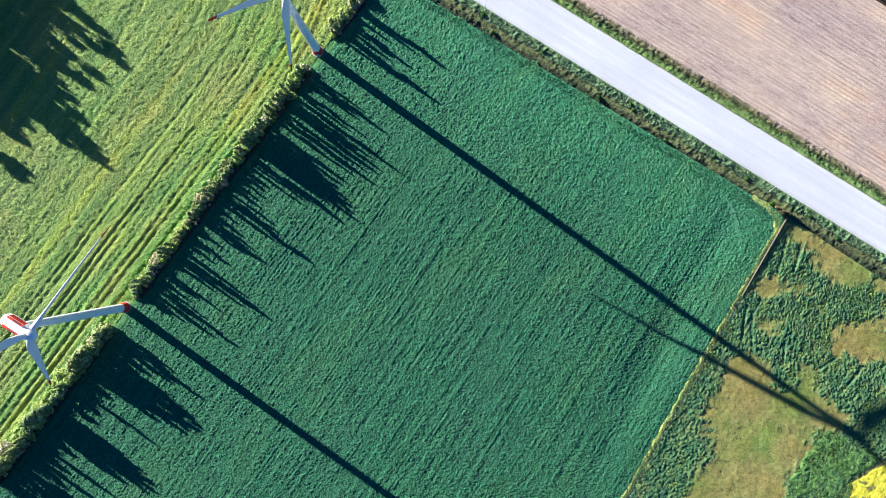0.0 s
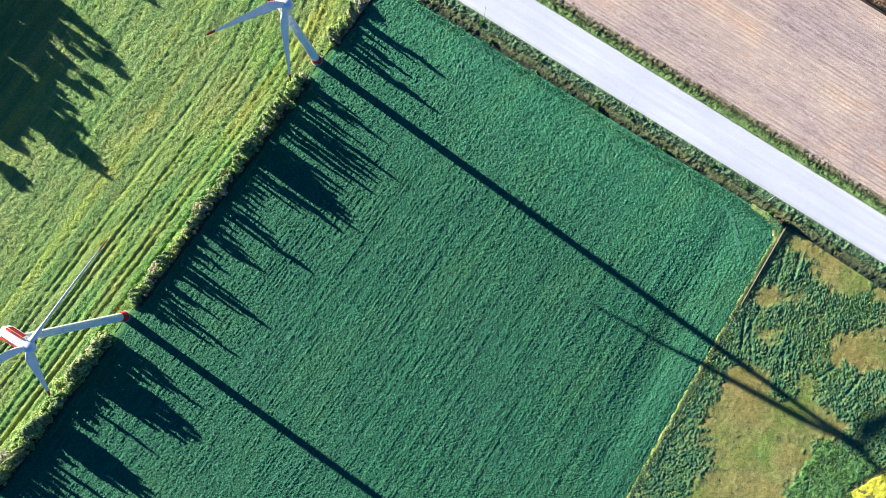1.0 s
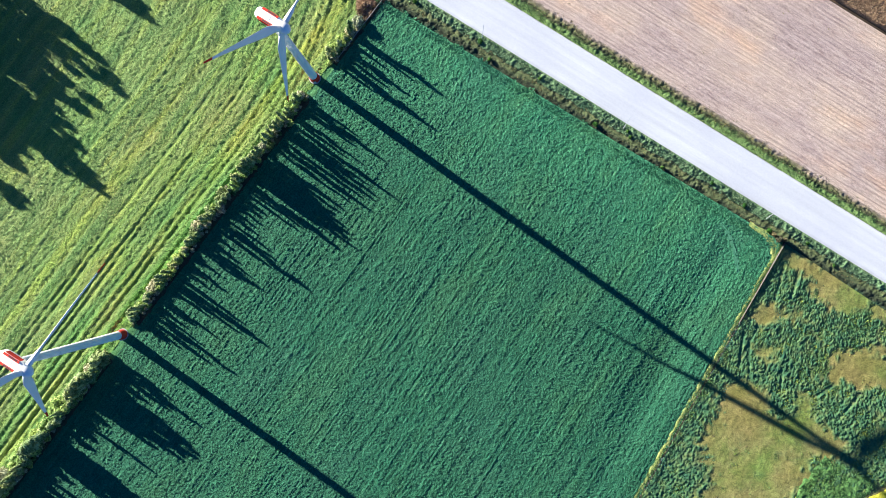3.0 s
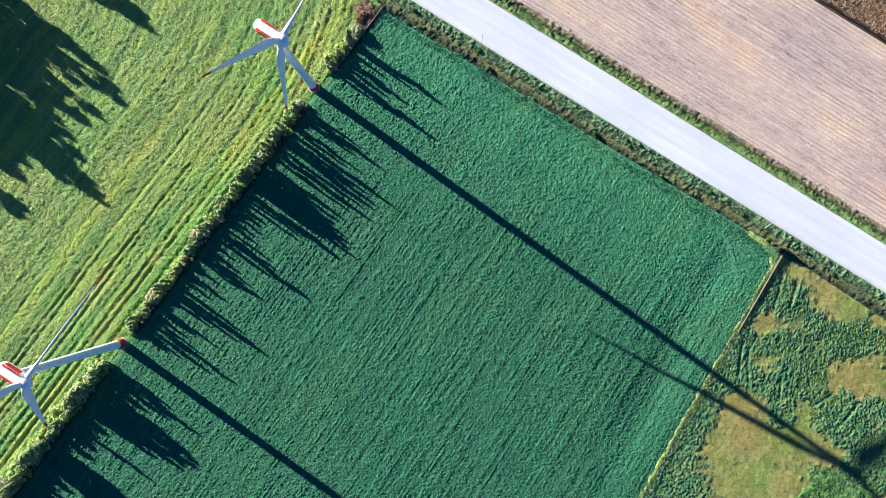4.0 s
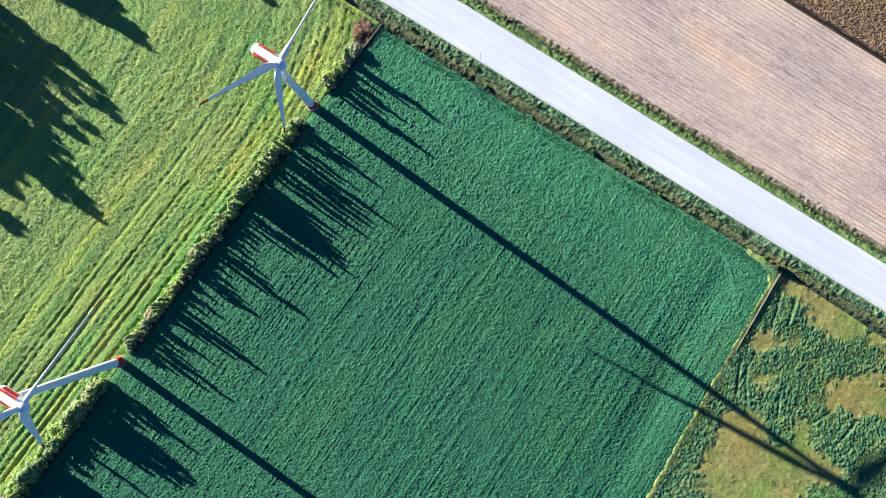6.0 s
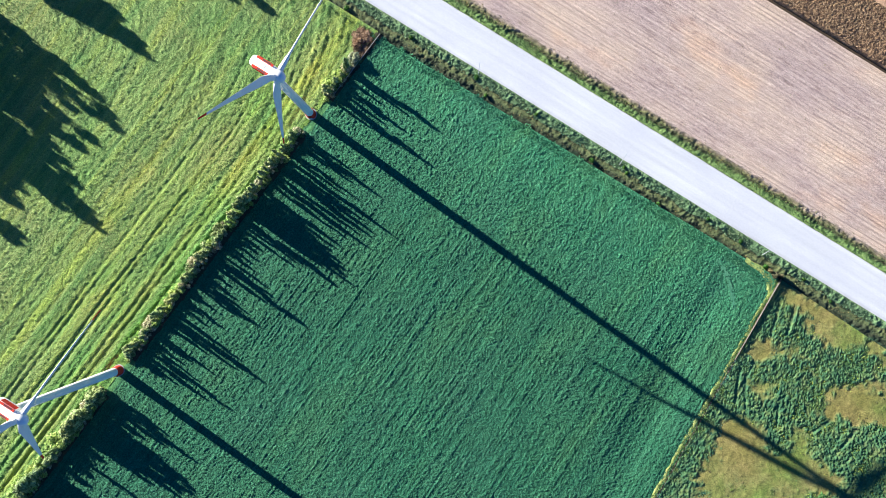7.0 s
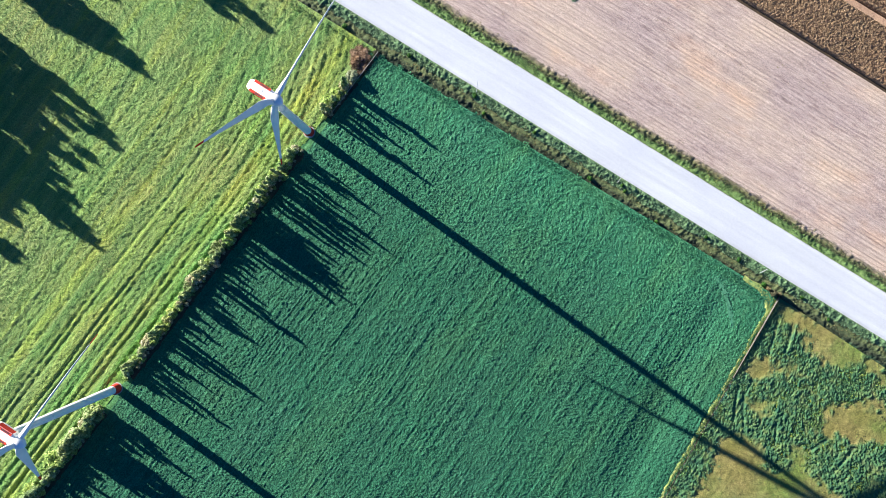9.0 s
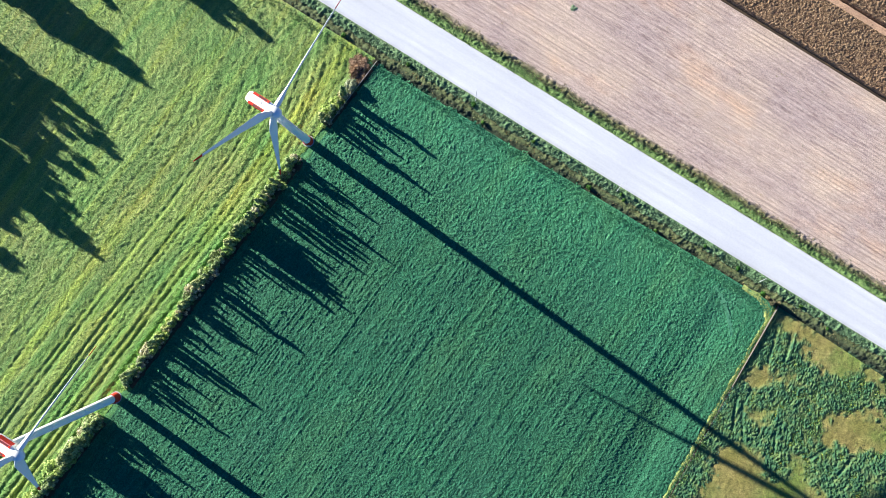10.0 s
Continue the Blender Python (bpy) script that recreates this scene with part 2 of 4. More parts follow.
nt.links.new(turned(nt, 60.3), sep.inputs[0])
near_fence = nt.nodes.new("ShaderNodeMapRange")
near_fence.inputs["From Min"].default_value, near_fence.inputs["From Max"].default_value = -102, -122
nt.links.new(sep.outputs["Y"], near_fence.inputs["Value"])
kind = ramp(nt, near_fence.outputs[0], [(0.0, (0.92, 1.04, 1.42)), (0.6, (1.08, 1.06, 0.95)), (1.0, (1.25, 1.12, 0.76))])
for sock in [i for n in nt.nodes if n.type in ("BSDF_PRINCIPLED", "BSDF_TRANSLUCENT") for i in n.inputs[:1]]:
    nt.links.new(mix(nt, "MULTIPLY", 1.0, sock.links[0].from_socket, kind), sock)
L_BROAD = leaf_material("broad_leaves", (0.02, 0.07, 0.012), (0.06, 0.14, 0.02), (0.12, 0.2, 0.03))
L_CROP = headland(leaf_material("crop_leaves", (0.022, 0.092, 0.046), (0.048, 0.160, 0.078), (0.095, 0.25, 0.128), 0.15, 0.4, by_plant=0.0), 20, 72, (1.58, 1.50, 1.42))
broad_tint(L_CROP, 0.05, (1.0, 0.94, 1.02), (1.25, 1.08, 0.98))
L_MEADOW = leaf_material("meadow_grass", (0.065, 0.16, 0.042), (0.185, 0.288, 0.066), (0.29, 0.375, 0.09), 0.25, 0.55, 0.0)
row_stripes(L_MEADOW, (0.80, 0.90, 0.86), (1.20, 1.14, 0.82))
L_DRY = leaf_material("dry_grass", (0.10, 0.09, 0.035), (0.18, 0.16, 0.065), (0.28, 0.25, 0.11), 0.2, 1.0, 0.0)
L_GREEN = leaf_material("verge_grass", (0.07, 0.12, 0.035), (0.14, 0.21, 0.055), (0.26, 0.32, 0.10), 0.2, 1.0, 0.0)
L_VERGE = leaf_material("verge_weeds", (0.08, 0.145, 0.07), (0.16, 0.25, 0.125), (0.29, 0.39, 0.21), 0.2, 0.8, 0.0)
L_CORN = leaf_material("corn_leaves", (0.15, 0.092, 0.05), (0.32, 0.21, 0.12), (0.52, 0.38, 0.24), 0.15, 0.3, 0.0)
L_EDGE = leaf_material("edge_grass", (0.12, 0.19, 0.045), (0.22, 0.29, 0.065), (0.31, 0.35, 0.10), 0.2, 0.3, 0.0)
L_RIDGE = leaf_material("ridge_leaves", (0.09, 0.25, 0.14), (0.11, 0.29, 0.16), (0.15, 0.34, 0.19), 0.2, 0.2, 0.0)
L_THICKET = leaf_material("thicket_leaves", (0.08, 0.16, 0.05), (0.13, 0.235, 0.06), (0.19, 0.30, 0.08), 0.3, 0.8, 0.0)
L_PALE = leaf_material("pale_leaves", (0.13, 0.12, 0.06), (0.37, 0.36, 0.19), (0.60, 0.58, 0.38), 0.2, 0.5, 0.4)
L_PALEGREEN = leaf_material("pale_green_leaves", (0.16, 0.24, 0.12), (0.27, 0.36, 0.2), (0.4, 0.48, 0.3), 0.2)
L_GREYBROWN = leaf_material("grey_brown_leaves", (0.05, 0.05, 0.025), (0.11, 0.10, 0.05), (0.2, 0.17, 0.09))
L_RUST = leaf_material("rust_leaves", (0.10, 0.062, 0.036), (0.22, 0.135, 0.078), (0.35, 0.245, 0.155))
M_BARK = worn_material("bark", (0.12, 0.09, 0.065), (0.05, 0.04, 0.03), 0.9, 0.2, 2.0, 0.8)
M_WHITE = worn_material("white_coating", (0.86, 0.83, 0.75), (0.64, 0.62, 0.57), 0.4, 0.5, 0.15, 0.4)
M_RED = worn_material("red_coating", (0.52, 0.04, 0.018), (0.38, 0.05, 0.03), 0.8, 0.15, 0.4, 0.5)
M_DARK = worn_material("dark_grille", (0.03, 0.03, 0.035), (0.08, 0.07, 0.06), 0.6, 0.4, 1.0, 0.5)
M_CONCRETE = worn_material("concrete", (0.42, 0.41, 0.39), (0.25, 0.23, 0.2), 0.9, 0.2, 0.8, 0.7)
M_WOOD = worn_material("grey_wood", (0.11, 0.10, 0.085), (0.14, 0.115, 0.09), 0.85, 0.2, 1.5, 0.8)
M_PALE_WOOD = worn_material("pale_wood", (0.46, 0.42, 0.37), (0.22, 0.19, 0.15), 0.85, 0.2, 1.5, 0.7)
M_WIRE = worn_material("rusty_wire", (0.06, 0.055, 0.05), (0.075, 0.06, 0.05), 0.7, 0.3, 2.0, 0.6)
M_STEEL = worn_material("galvanised_steel", (0.5, 0.51, 0.52), (0.3, 0.3, 0.3), 0.45, 0.5, 1.0, 0.6)


# ---------------------------------------------------------------- mesh helpers
def link(name, mesh, mat, parent=None, label="", m=None):
    if mat and not mesh.materials:
        mesh.materials.append(mat)
    ob = new(name, mesh)
    if parent:
        ob.parent = parent
    if m is not None:
        ob.matrix_basis = m
    if label:
        ob["label"] = label
    return ob


def part(name, bm, mat, parent=None, label="", m=None, smooth=False):
    mesh = bpy.data.meshes.new(name)
    if smooth:
        for f in bm.faces:
            f.smooth = True
    bm.to_mesh(mesh)
    bm.free()
    return link(name, mesh, mat, parent, label, m)


def mesh_of(name, verts, faces, mat, smooth=False):
    """A mesh from numpy arrays; faces all have the same number of corners."""
    verts, faces = np.asarray(verts, np.float32), np.asarray(faces, np.int32)
    me = bpy.data.meshes.new(name)
    n, k = faces.shape
    me.vertices.add(len(verts))
    me.vertices.foreach_set("co", verts.ravel())
    me.loops.add(n * k)
    me.loops.foreach_set("vertex_index", faces.ravel())
    me.polygons.add(n)
    me.polygons.foreach_set("loop_start", np.arange(0, n * k, k, dtype=np.int32))
    if smooth:
        me.polygons.foreach_set("use_smooth", np.ones(n, dtype=bool))
    me.materials.append(mat)
    me.update(calc_edges=True)
    return me


TABLES = {}


def rough_noise(seed, x, y, size):
    """Smooth value noise, -1 to 1, with features of about that size in metres."""
    if seed not in TABLES:
        TABLES[seed] = np.random.default_rng(seed).uniform(-1, 1, (257, 263))
    u, v = x / size, y / size
    i, j = np.floor(u).astype(int), np.floor(v).astype(int)
    fu, fv = u - i, v - j
    fu, fv = fu * fu * (3 - 2 * fu), fv * fv * (3 - 2 * fv)
    g = lambda a, b: TABLES[seed][a % 257, b % 263]
    return (g(i, j) * (1 - fu) + g(i + 1, j) * fu) * (1 - fv) + (g(i, j + 1) * (1 - fu) + g(i + 1, j + 1) * fu) * fv


def sheet(corners, cell, cell_v=None):
    """Grid points over a quadrilateral p00, p10, p11, p01: world x, y, metres along u and v, and the faces."""
    p00, p10, p11, p01 = [np.array(c, float) for c in corners]
    lu, lv = max(np.linalg.norm(p10 - p00), np.linalg.norm(p11 - p01)), max(np.linalg.norm(p01 - p00), np.linalg.norm(p11 - p10))
    nu, nv = int(lu / cell) + 1, int(lv / (cell_v or cell)) + 1
    u, v = [a.ravel() for a in np.meshgrid(np.linspace(0, 1, nu + 1), np.linspace(0, 1, nv + 1), indexing="ij")]
    p = (np.outer((1 - u) * (1 - v), p00) + np.outer(u * (1 - v), p10) + np.outer(u * v, p11) + np.outer((1 - u) * v, p01))
    i, j = [a.ravel() for a in np.meshgrid(np.arange(nu), np.arange(nv), indexing="ij")]
    a = i * (nv + 1) + j
    faces = np.stack([a, a + nv + 1, a + nv + 2, a + 1], 1)
    return p[:, 0], p[:, 1], u * lu, v * lv, u, v, faces


def tufts(name, rng, x, y, z, mat, size, height, blades=5, spread=0.5, flat=0.35):
    """Many small plants joined in one mesh: each a few bent leaves that rise from its foot."""
    n = len(x)
    size, height = np.broadcast_to(size, n), np.broadcast_to(height, n)
    x, y, z, size, height = [np.repeat(a, blades) for a in (x, y, np.broadcast_to(z, n), size, height)]
    k = len(x)
    a = rng.uniform(0, 2 * np.pi, k)
    out = rng.uniform(0.25, 1.0, k) * size * spread
    w = size * rng.uniform(0.2, 0.36, k)
    h = height * rng.uniform(0.55, 1.1, k)
    ca, sa = np.cos(a), np.sin(a)
    foot = np.stack([x + ca * out * 0.2, y + sa * out * 0.2, z], 1)
    mid = np.stack([x + ca * out * 0.8, y + sa * out * 0.8, z + h * (1 - 0.25 * flat)], 1)
    tip = np.stack([x + ca * out * 1.7, y + sa * out * 1.7, z + h * (1 - flat)], 1)
    side = np.stack([-sa * w, ca * w, np.zeros(k)], 1)
    verts = np.stack([foot, mid + side, tip, mid - side], 1).reshape(-1, 3)
    faces = np.arange(4 * k).reshape(-1, 4)
    return link(name, mesh_of(name, verts, faces, mat), mat)


# ---------------------------------------------------------------- plan
ROAD_A, ROAD_D, ROAD_N = np.array((52.8, 61.8)), np.array((0.851, -0.525)), np.array((0.525, 0.851))
HEDGE_Q, HEDGE_D, HEDGE_N = np.array((-28.8, 88.2)), np.array((-0.604, -0.797)), np.array((-0.797, 0.604))
FENCE_C, FENCE_D = np.array((121.6, 11.6)), np.array((-0.495, -0.869))


def on_road(s, r):
    """s metres along the road from its mark, r metres north of its south edge."""
    return ROAD_A + s * ROAD_D + r * ROAD_N


def on_hedge(s, r):
    """s metres south-west along the tree row, r metres to its north-west."""
    return HEDGE_Q + s * HEDGE_D + r * HEDGE_N


def structure(ob, label, category):
    return tagged(ob, label, category, kind="structure")


def stuff(ob, label, category):
    return tagged(ob, label, category, kind="stuff")


rng = np.random.default_rng(4)

# far ground to the horizon
gx, gy, gu, gv, _, _, gf = sheet([(-3500, -3500), (3500, -3500), (3500, 3500), (-3500, 3500)], 100)
ground = link("ground", mesh_of("ground", np.stack([gx, gy, np.full(len(gx), -1.2)], 1), gf, M_FAR), M_FAR)
structure(ground, "flat farmland of green and brown fields to the horizon", "ground")


CROP_CORNERS = [on_hedge(-12.5, -2.0), (121.2, 11.8), FENCE_C + FENCE_D * 124, on_hedge(230, -2.0)]
MEADOW_CORNERS = [on_hedge(-13.8, 0.2), (-142, 175), (-286, -18), on_hedge(236, 0.2)]


def rounded_rows(u, v):
    """Rows beside the hedge that swing round in wide arcs before the road: distance across them and length along."""
    du, dv = 110.0 - u, np.maximum(0, 75.0 - v)
    rad = (np.abs(du) ** 3 + dv ** 3) ** (1 / 3)
    turn = np.arctan2(dv, du)
    return 110.0 - rad, np.where(v > 75, v, 75 - np.minimum(rad, 90) * turn)


def crop_height(x, y, u, v):
    w = u + 0.12 * rough_noise(31, x, y, 40)
    rows = np.clip((v - 8) / 55, 0.08, 1)
    z = (0.125 - 0.025 * rows) * rough_noise(32, x, y, 0.54) + 0.105 * rough_noise(33, w, v / 1.35, 0.56)
    z += rows * 0.035 * np.sin(w * 2 * np.pi / 1.45) * np.clip(0.5 + 1.1 * rough_noise(34, w, v / 5, 6), 0, 1.5)
    z += rows * (0.105 * rough_noise(35, w, v / 26, 0.8) + 0.045 * rough_noise(36, w, v / 40, 2.6)) + 0.05 * rough_noise(37, x, y, 17)
    z = np.where(z < -0.05, -0.05 + (z + 0.05) * 0.35, z)
    # shallow swales along the fence
    for cx, cy, wide, length, deep in ((76, -37, 8.0, 24, 1.15), (98, 3, 5.0, 13, 0.55), (60, -70, 5.0, 16, 0.3), (84, -16, 4.0, 10, 0.25)):
        across, along = (x - cx) * 0.869 - (y - cy) * 0.495, (x - cx) * 0.495 + (y - cy) * 0.869
        z -= deep * np.exp(-(across / wide) ** 2 - (along / length) ** 2)
    return z


def meadow_height(x, y, u, v):
    w, along = rounded_rows(u, v)
    w = w + 0.9 * rough_noise(41, x, y, 45) + 0.25 * rough_noise(42, x, y, 12)
    near = np.exp(-w / 34.0) * np.clip((v - 5) / 70, 0.7, 1)
    z = 0.08 * rough_noise(43, x, y, 0.62) + 0.11 * rough_noise(44, w, along / 1.6, 0.66)
    z += (0.075 + 0.03 * near) * rough_noise(45, w, along / 40, 1.2) + (0.05 + 0.11 * near) * rough_noise(46, w, along / 60, 3.2) + 0.05 * rough_noise(47, x, y, 6)
    z += near * 0.085 * np.sin(w * 2 * np.pi / 2.3) * np.clip(0.7 + 0.9 * rough_noise(49, w, along / 6, 5), 0, 1.3)
    for off, deep in ((26.0, 0.30), (28.2, 0.36), (18.5, 0.28), (20.6, 0.3), (37.5, 0.2), (8.6, 0.35), (10.9, 0.3), (4.4, 0.3), (13.8, 0.25), (58, 0.15), (60.2, 0.15)):
        d = w - off
        deep = (0.6 + 0.4 * np.clip((v - 110) / 60, 0, 1)) * deep * np.clip((v - 12) / 30, 0, 1)
        z -= deep * np.exp(-(d / 0.5) ** 2) * np.clip(0.6 + 0.8 * rough_noise(48, w, along / 3, 9), 0, 1)
        z += 0.45 * deep * np.exp(-((d - 1.1) / 0.6) ** 2)
    return z


def field(name, corners, cell, height, base, mat, label, wild=0.08, fine=lambda x, y: y > -97):
    """A field's bumpy surface, cut to the stretch that fine() names."""
    x, y, u, v, fu, fv, f = sheet(corners, cell)
    f = f[fine(x, y)[f].all(1)]
    edge = np.minimum(np.minimum(u, u.max() - u), v)
    z = base + (height(x, y, u, v) + rng.uniform(-wild, wild, len(x))) * np.clip(edge / 2, 0.2, 1)
    structure(link(name, mesh_of(name, np.stack([x, y, z], 1), f, mat), mat), label, "field")


def field_tufts(name, corners, spacing, height, base, mat, size, tall, label, category, seen):
    """Leafy plants over a field; they stand taller on its ridges."""
    x, y, u, v, fu, fv, f = sheet(corners, spacing)
    n = len(x)
    jx, jy = rng.uniform(-0.55, 0.55, (2, n)) * spacing
    z = height(x, y, u, v)
    keep = (np.minimum(u, u.max() - u) > 0.6) & (v > 0.6) & seen(x, y) & (rng.uniform(0, 1, n) < 0.85)
    x, y, z = (x + jx)[keep], (y + jy)[keep], z[keep]
    n = len(x)
    h = tall * np.clip(0.75 + 1.6 * z, 0.3, 1.8) * rng.uniform(0.6, 1.3, n)
    return stuff(tufts(name, rng, x, y, base + z - 0.06, mat, size * rng.uniform(0.6, 1.3, n), h, 2, 0.55, 0.3), label, category)


field("crop_field", CROP_CORNERS, 0.37, crop_height, 0.22, M_CROP, "dense dark green leafy crop field in faint rows", 0.085)
field_tufts("crop_plants", CROP_CORNERS, 0.74, crop_height, 0.22, L_CROP, 0.54, 0.27, "dark green leafy crop plants in rows", "crop", lambda x, y: y > -94)
field("meadow", MEADOW_CORNERS, 0.43, meadow_height, 0.22, M_MEADOW, "bright yellow-green hay meadow with mown lines", 0.06, lambda x, y: (x > -164) & (y < 128) & (y > -97))
field("meadow_far_side", MEADOW_CORNERS, 4.0, lambda x, y, u, v: -0.35, 0.22, M_MEADOW, "yellow-green hay meadow running on beyond")
field_tufts("meadow_grass", MEADOW_CORNERS, 0.58, meadow_height, 0.22, L_MEADOW, 0.55, 0.28, "yellow-green meadow grass in mown lines", "grass", lambda x, y: (x > -160) & (y < 124) & (y > -94))


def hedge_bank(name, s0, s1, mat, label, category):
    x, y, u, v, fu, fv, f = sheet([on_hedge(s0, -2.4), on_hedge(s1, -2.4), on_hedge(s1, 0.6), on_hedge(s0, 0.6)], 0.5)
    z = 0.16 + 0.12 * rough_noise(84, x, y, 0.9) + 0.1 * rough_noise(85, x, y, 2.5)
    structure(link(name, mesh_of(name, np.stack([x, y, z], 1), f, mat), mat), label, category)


def stubble_field():
    x, y, u, v, fu, fv, f = sheet([on_road(-150, 20), on_road(175, 20), on_road(175, 75), on_road(-150, 75)], 2.4, 0.28)
    z = 0.075 * rough_noise(81, u / 30, v, 0.8) + 0.05 * rough_noise(82, u / 8, v, 0.45) + 0.05 * rough_noise(83, u / 10, v, 3.0) + rng.uniform(-0.05, 0.05, len(x))
    ob = link("stubble_field", mesh_of("stubble_field", np.stack([x, y, z + 0.1], 1), f, M_STUBBLE), M_STUBBLE)
    structure(ob, "pale pinkish brown harvested field with straw lines", "field")


def strip(name, s0, s1, r0, r1, cell, height, mat, label, category, lumps=None, profile=None):
    """A strip beside the road; lumps: height of its growth across the strip."""
    x, y, u, v, fu, fv, f = sheet([on_road(s0, r0), on_road(s1, r0), on_road(s1, r1), on_road(s0, r1)], cell)
    z = height + 0.06 * rough_noise(86, x, y, 1.0) + 0.1 * rough_noise(87, x, y, 3.0)
    band = fv + 0.10 * rough_noise(88, x, y, 4.0) + 0.08 * rough_noise(89, x, y, 1.2)
    if lumps:
        k = np.interp(band, [p[0] for p in lumps], [p[1] for p in lumps])
        z = z + k * (0.5 + 0.55 * rough_noise(90, x, y, 1.1) + 0.45 * rough_noise(91, x, y, 0.7) + rng.uniform(-0.55, 0.55, len(x))) * (0.7 + 0.5 * rough_noise(92, x, y, 5)) * np.clip(np.minimum(v, v.max() - v), 0, 1)
    if profile:
        z = z + np.interp(v, [p[0] for p in profile], [p[1] for p in profile])
    me = mesh_of(name, np.stack([x, y, z], 1), f, mat)
    me.attributes.new("band", "FLOAT", "POINT").data.foreach_set("value", band.astype(np.float32))
    return structure(link(name, me, mat), label, category)


def road():
    x, y, u, v, fu, fv, f = sheet([on_road(-190, 0), on_road(200, 0), on_road(200, 15.0), on_road(-190, 15.0)], 0.9)
    z = 0.12 + 0.10 * np.sin(np.pi * v / 15.0) + 0.008 * rough_noise(66, u / 8, v, 0.8)
    wob = 0.16 * rough_noise(67, u, v, 4) + 0.14 * rough_noise(68, u, v, 1.5)
    side = np.where(v < 0.3, -1, np.where(v > 14.7, 1, 0)) * wob
    x, y = x + side * ROAD_N[0], y + side * ROAD_N[1]
    z = np.where((v < 0.01) | (v > 14.99), -0.3, z)
    ob = link("road", mesh_of("road", np.stack([x, y, z], 1), f, M_ROAD, True), M_ROAD)
    structure(ob, "wide pale grey-white gravel country road", "road")


# worn ground in the pasture: outlines of the bare places, in plan
BARE = [[(100.2, -36.2), (98.8, -49.8), (93.6, -57.4), (96.8, -68.8), (95.6, -76.2), (88.2, -82.8), (80, -94), (121, -94), (121.6, -83.8), (125.6, -76.8), (131.2, -68.8), (137.2, -64.2), (143.2, -58.8), (133.2, -52.8), (131.2, -43.8), (128.2, -42.8), (126.2, -49.8), (120.2, -50.8), (113.2, -42.8), (106.2, -37.4)],
        [(138.2, -30.8), (141.2, -25.8), (156.8, -23.8), (163, -40), (151.2, -40.8), (141.2, -38.8)],
        [(123.9, 8.1), (129.9, 6.1), (142.9, -1.9), (158.5, -11.9), (158.5, -16), (144, -12), (136.9, -8.5), (130.9, -2.9), (126.5, 1.5), (123.9, 4.1)],
        [(111.9, -13.9), (117.9, -9.9), (124.9, -12.9), (121.9, -16.9), (113.9, -17.9)],
        [(111.5, -24.5), (120, -22.5), (124, -26), (116, -31), (112, -29.5)],
        [(141, -100), (142.6, -81.8), (153, -75.8), (175, -66), (175, -100)]]


def inside_by(x, y, outline):
    """Metres by which the points lie inside an outline; negative outside."""
    far, inside = np.full(len(x), 1e9), np.zeros(len(x), bool)
    for (ax, ay), (bx, by) in zip(outline, outline[1:] + outline[:1]):
        t = np.clip(((x - ax) * (bx - ax) + (y - ay) * (by - ay)) / ((bx - ax) ** 2 + (by - ay) ** 2), 0, 1)
        far = np.minimum(far, np.hypot(x - ax - t * (bx - ax), y - ay - t * (by - ay)))
        inside ^= ((ay > y) != (by > y)) & (x < ax + (y - ay) * (bx - ax) / (by - ay + 1e-9))
    return np.where(inside, far, -far)


# narrow trampled lines through the weeds
TRACKS = [((128.9, 6.1), (123.9, -7.9)), ((121.9, 4.1), (117.9, -9.9)), ((148.3, -41.9), (141.5, -50.1)), ((140.1, -38.1), (132.5, -42.7)), ((109.3, -22.5), (109.3, -38.1)), ((107.3, -20.1), (105.7, -32.3)), ((121, -32.7), (120.3, -40.5)), ((113.5, -16), (106.5, -29))]


def weed_cover(x, y, trodden=1.1):
    """How thick the weeds stand: below 0 in the bare patches, up to about 1."""
    bare = np.max([inside_by(x, y, o) for o in BARE], 0)
    bare = bare + 2.6 * rough_noise(50, x, y, 6) + 2.0 * rough_noise(51, x, y, 1.6)
    track = np.max([inside_by(x, y, list(ends)) for ends in TRACKS], 0)
    return 0.85 - np.clip((bare + 2.0) / 3.8, 0, 1.15) - trodden * np.clip(1.6 + 2.0 * track, 0, 1) + 0.3 * rough_noise(52, x, y, 1.8) + 0.34 * rough_noise(58, x, y, 7)


def pasture():
    x, y, u, v, fu, fv, f = sheet([FENCE_C + np.array((0.6, -0.3)), on_road(130, -8), (170, -100), FENCE_C + FENCE_D * 124 + np.array((0.6, 0))], 0.41)
    cover, growth = [np.clip((weed_cover(x, y, k) + 0.05) * 1.25, 0, 1) for k in (0.15, 1.1)]
    z = 0.05 * rough_noise(54, x, y, 1.2) + 0.12 * rough_noise(55, x, y, 5) + growth * (0.25 + 0.08 * rough_noise(56, x, y, 2.2) + 0.22 * rough_noise(57, x, y, 0.55) + 0.08 * rough_noise(59, (x * 0.9 - y * 0.43), (x * 0.43 + y * 0.9) / 14, 1.6) + rng.uniform(-0.2, 0.2, len(x)))
    me = mesh_of("pasture", np.stack([x, y, z + 0.05], 1), f, M_PASTURE)
    me.attributes.new("cover", "FLOAT", "POINT").data.foreach_set("value", cover.astype(np.float32))
    structure(link("pasture", me, M_PASTURE), "olive and tan rough pasture with bare patches", "field")


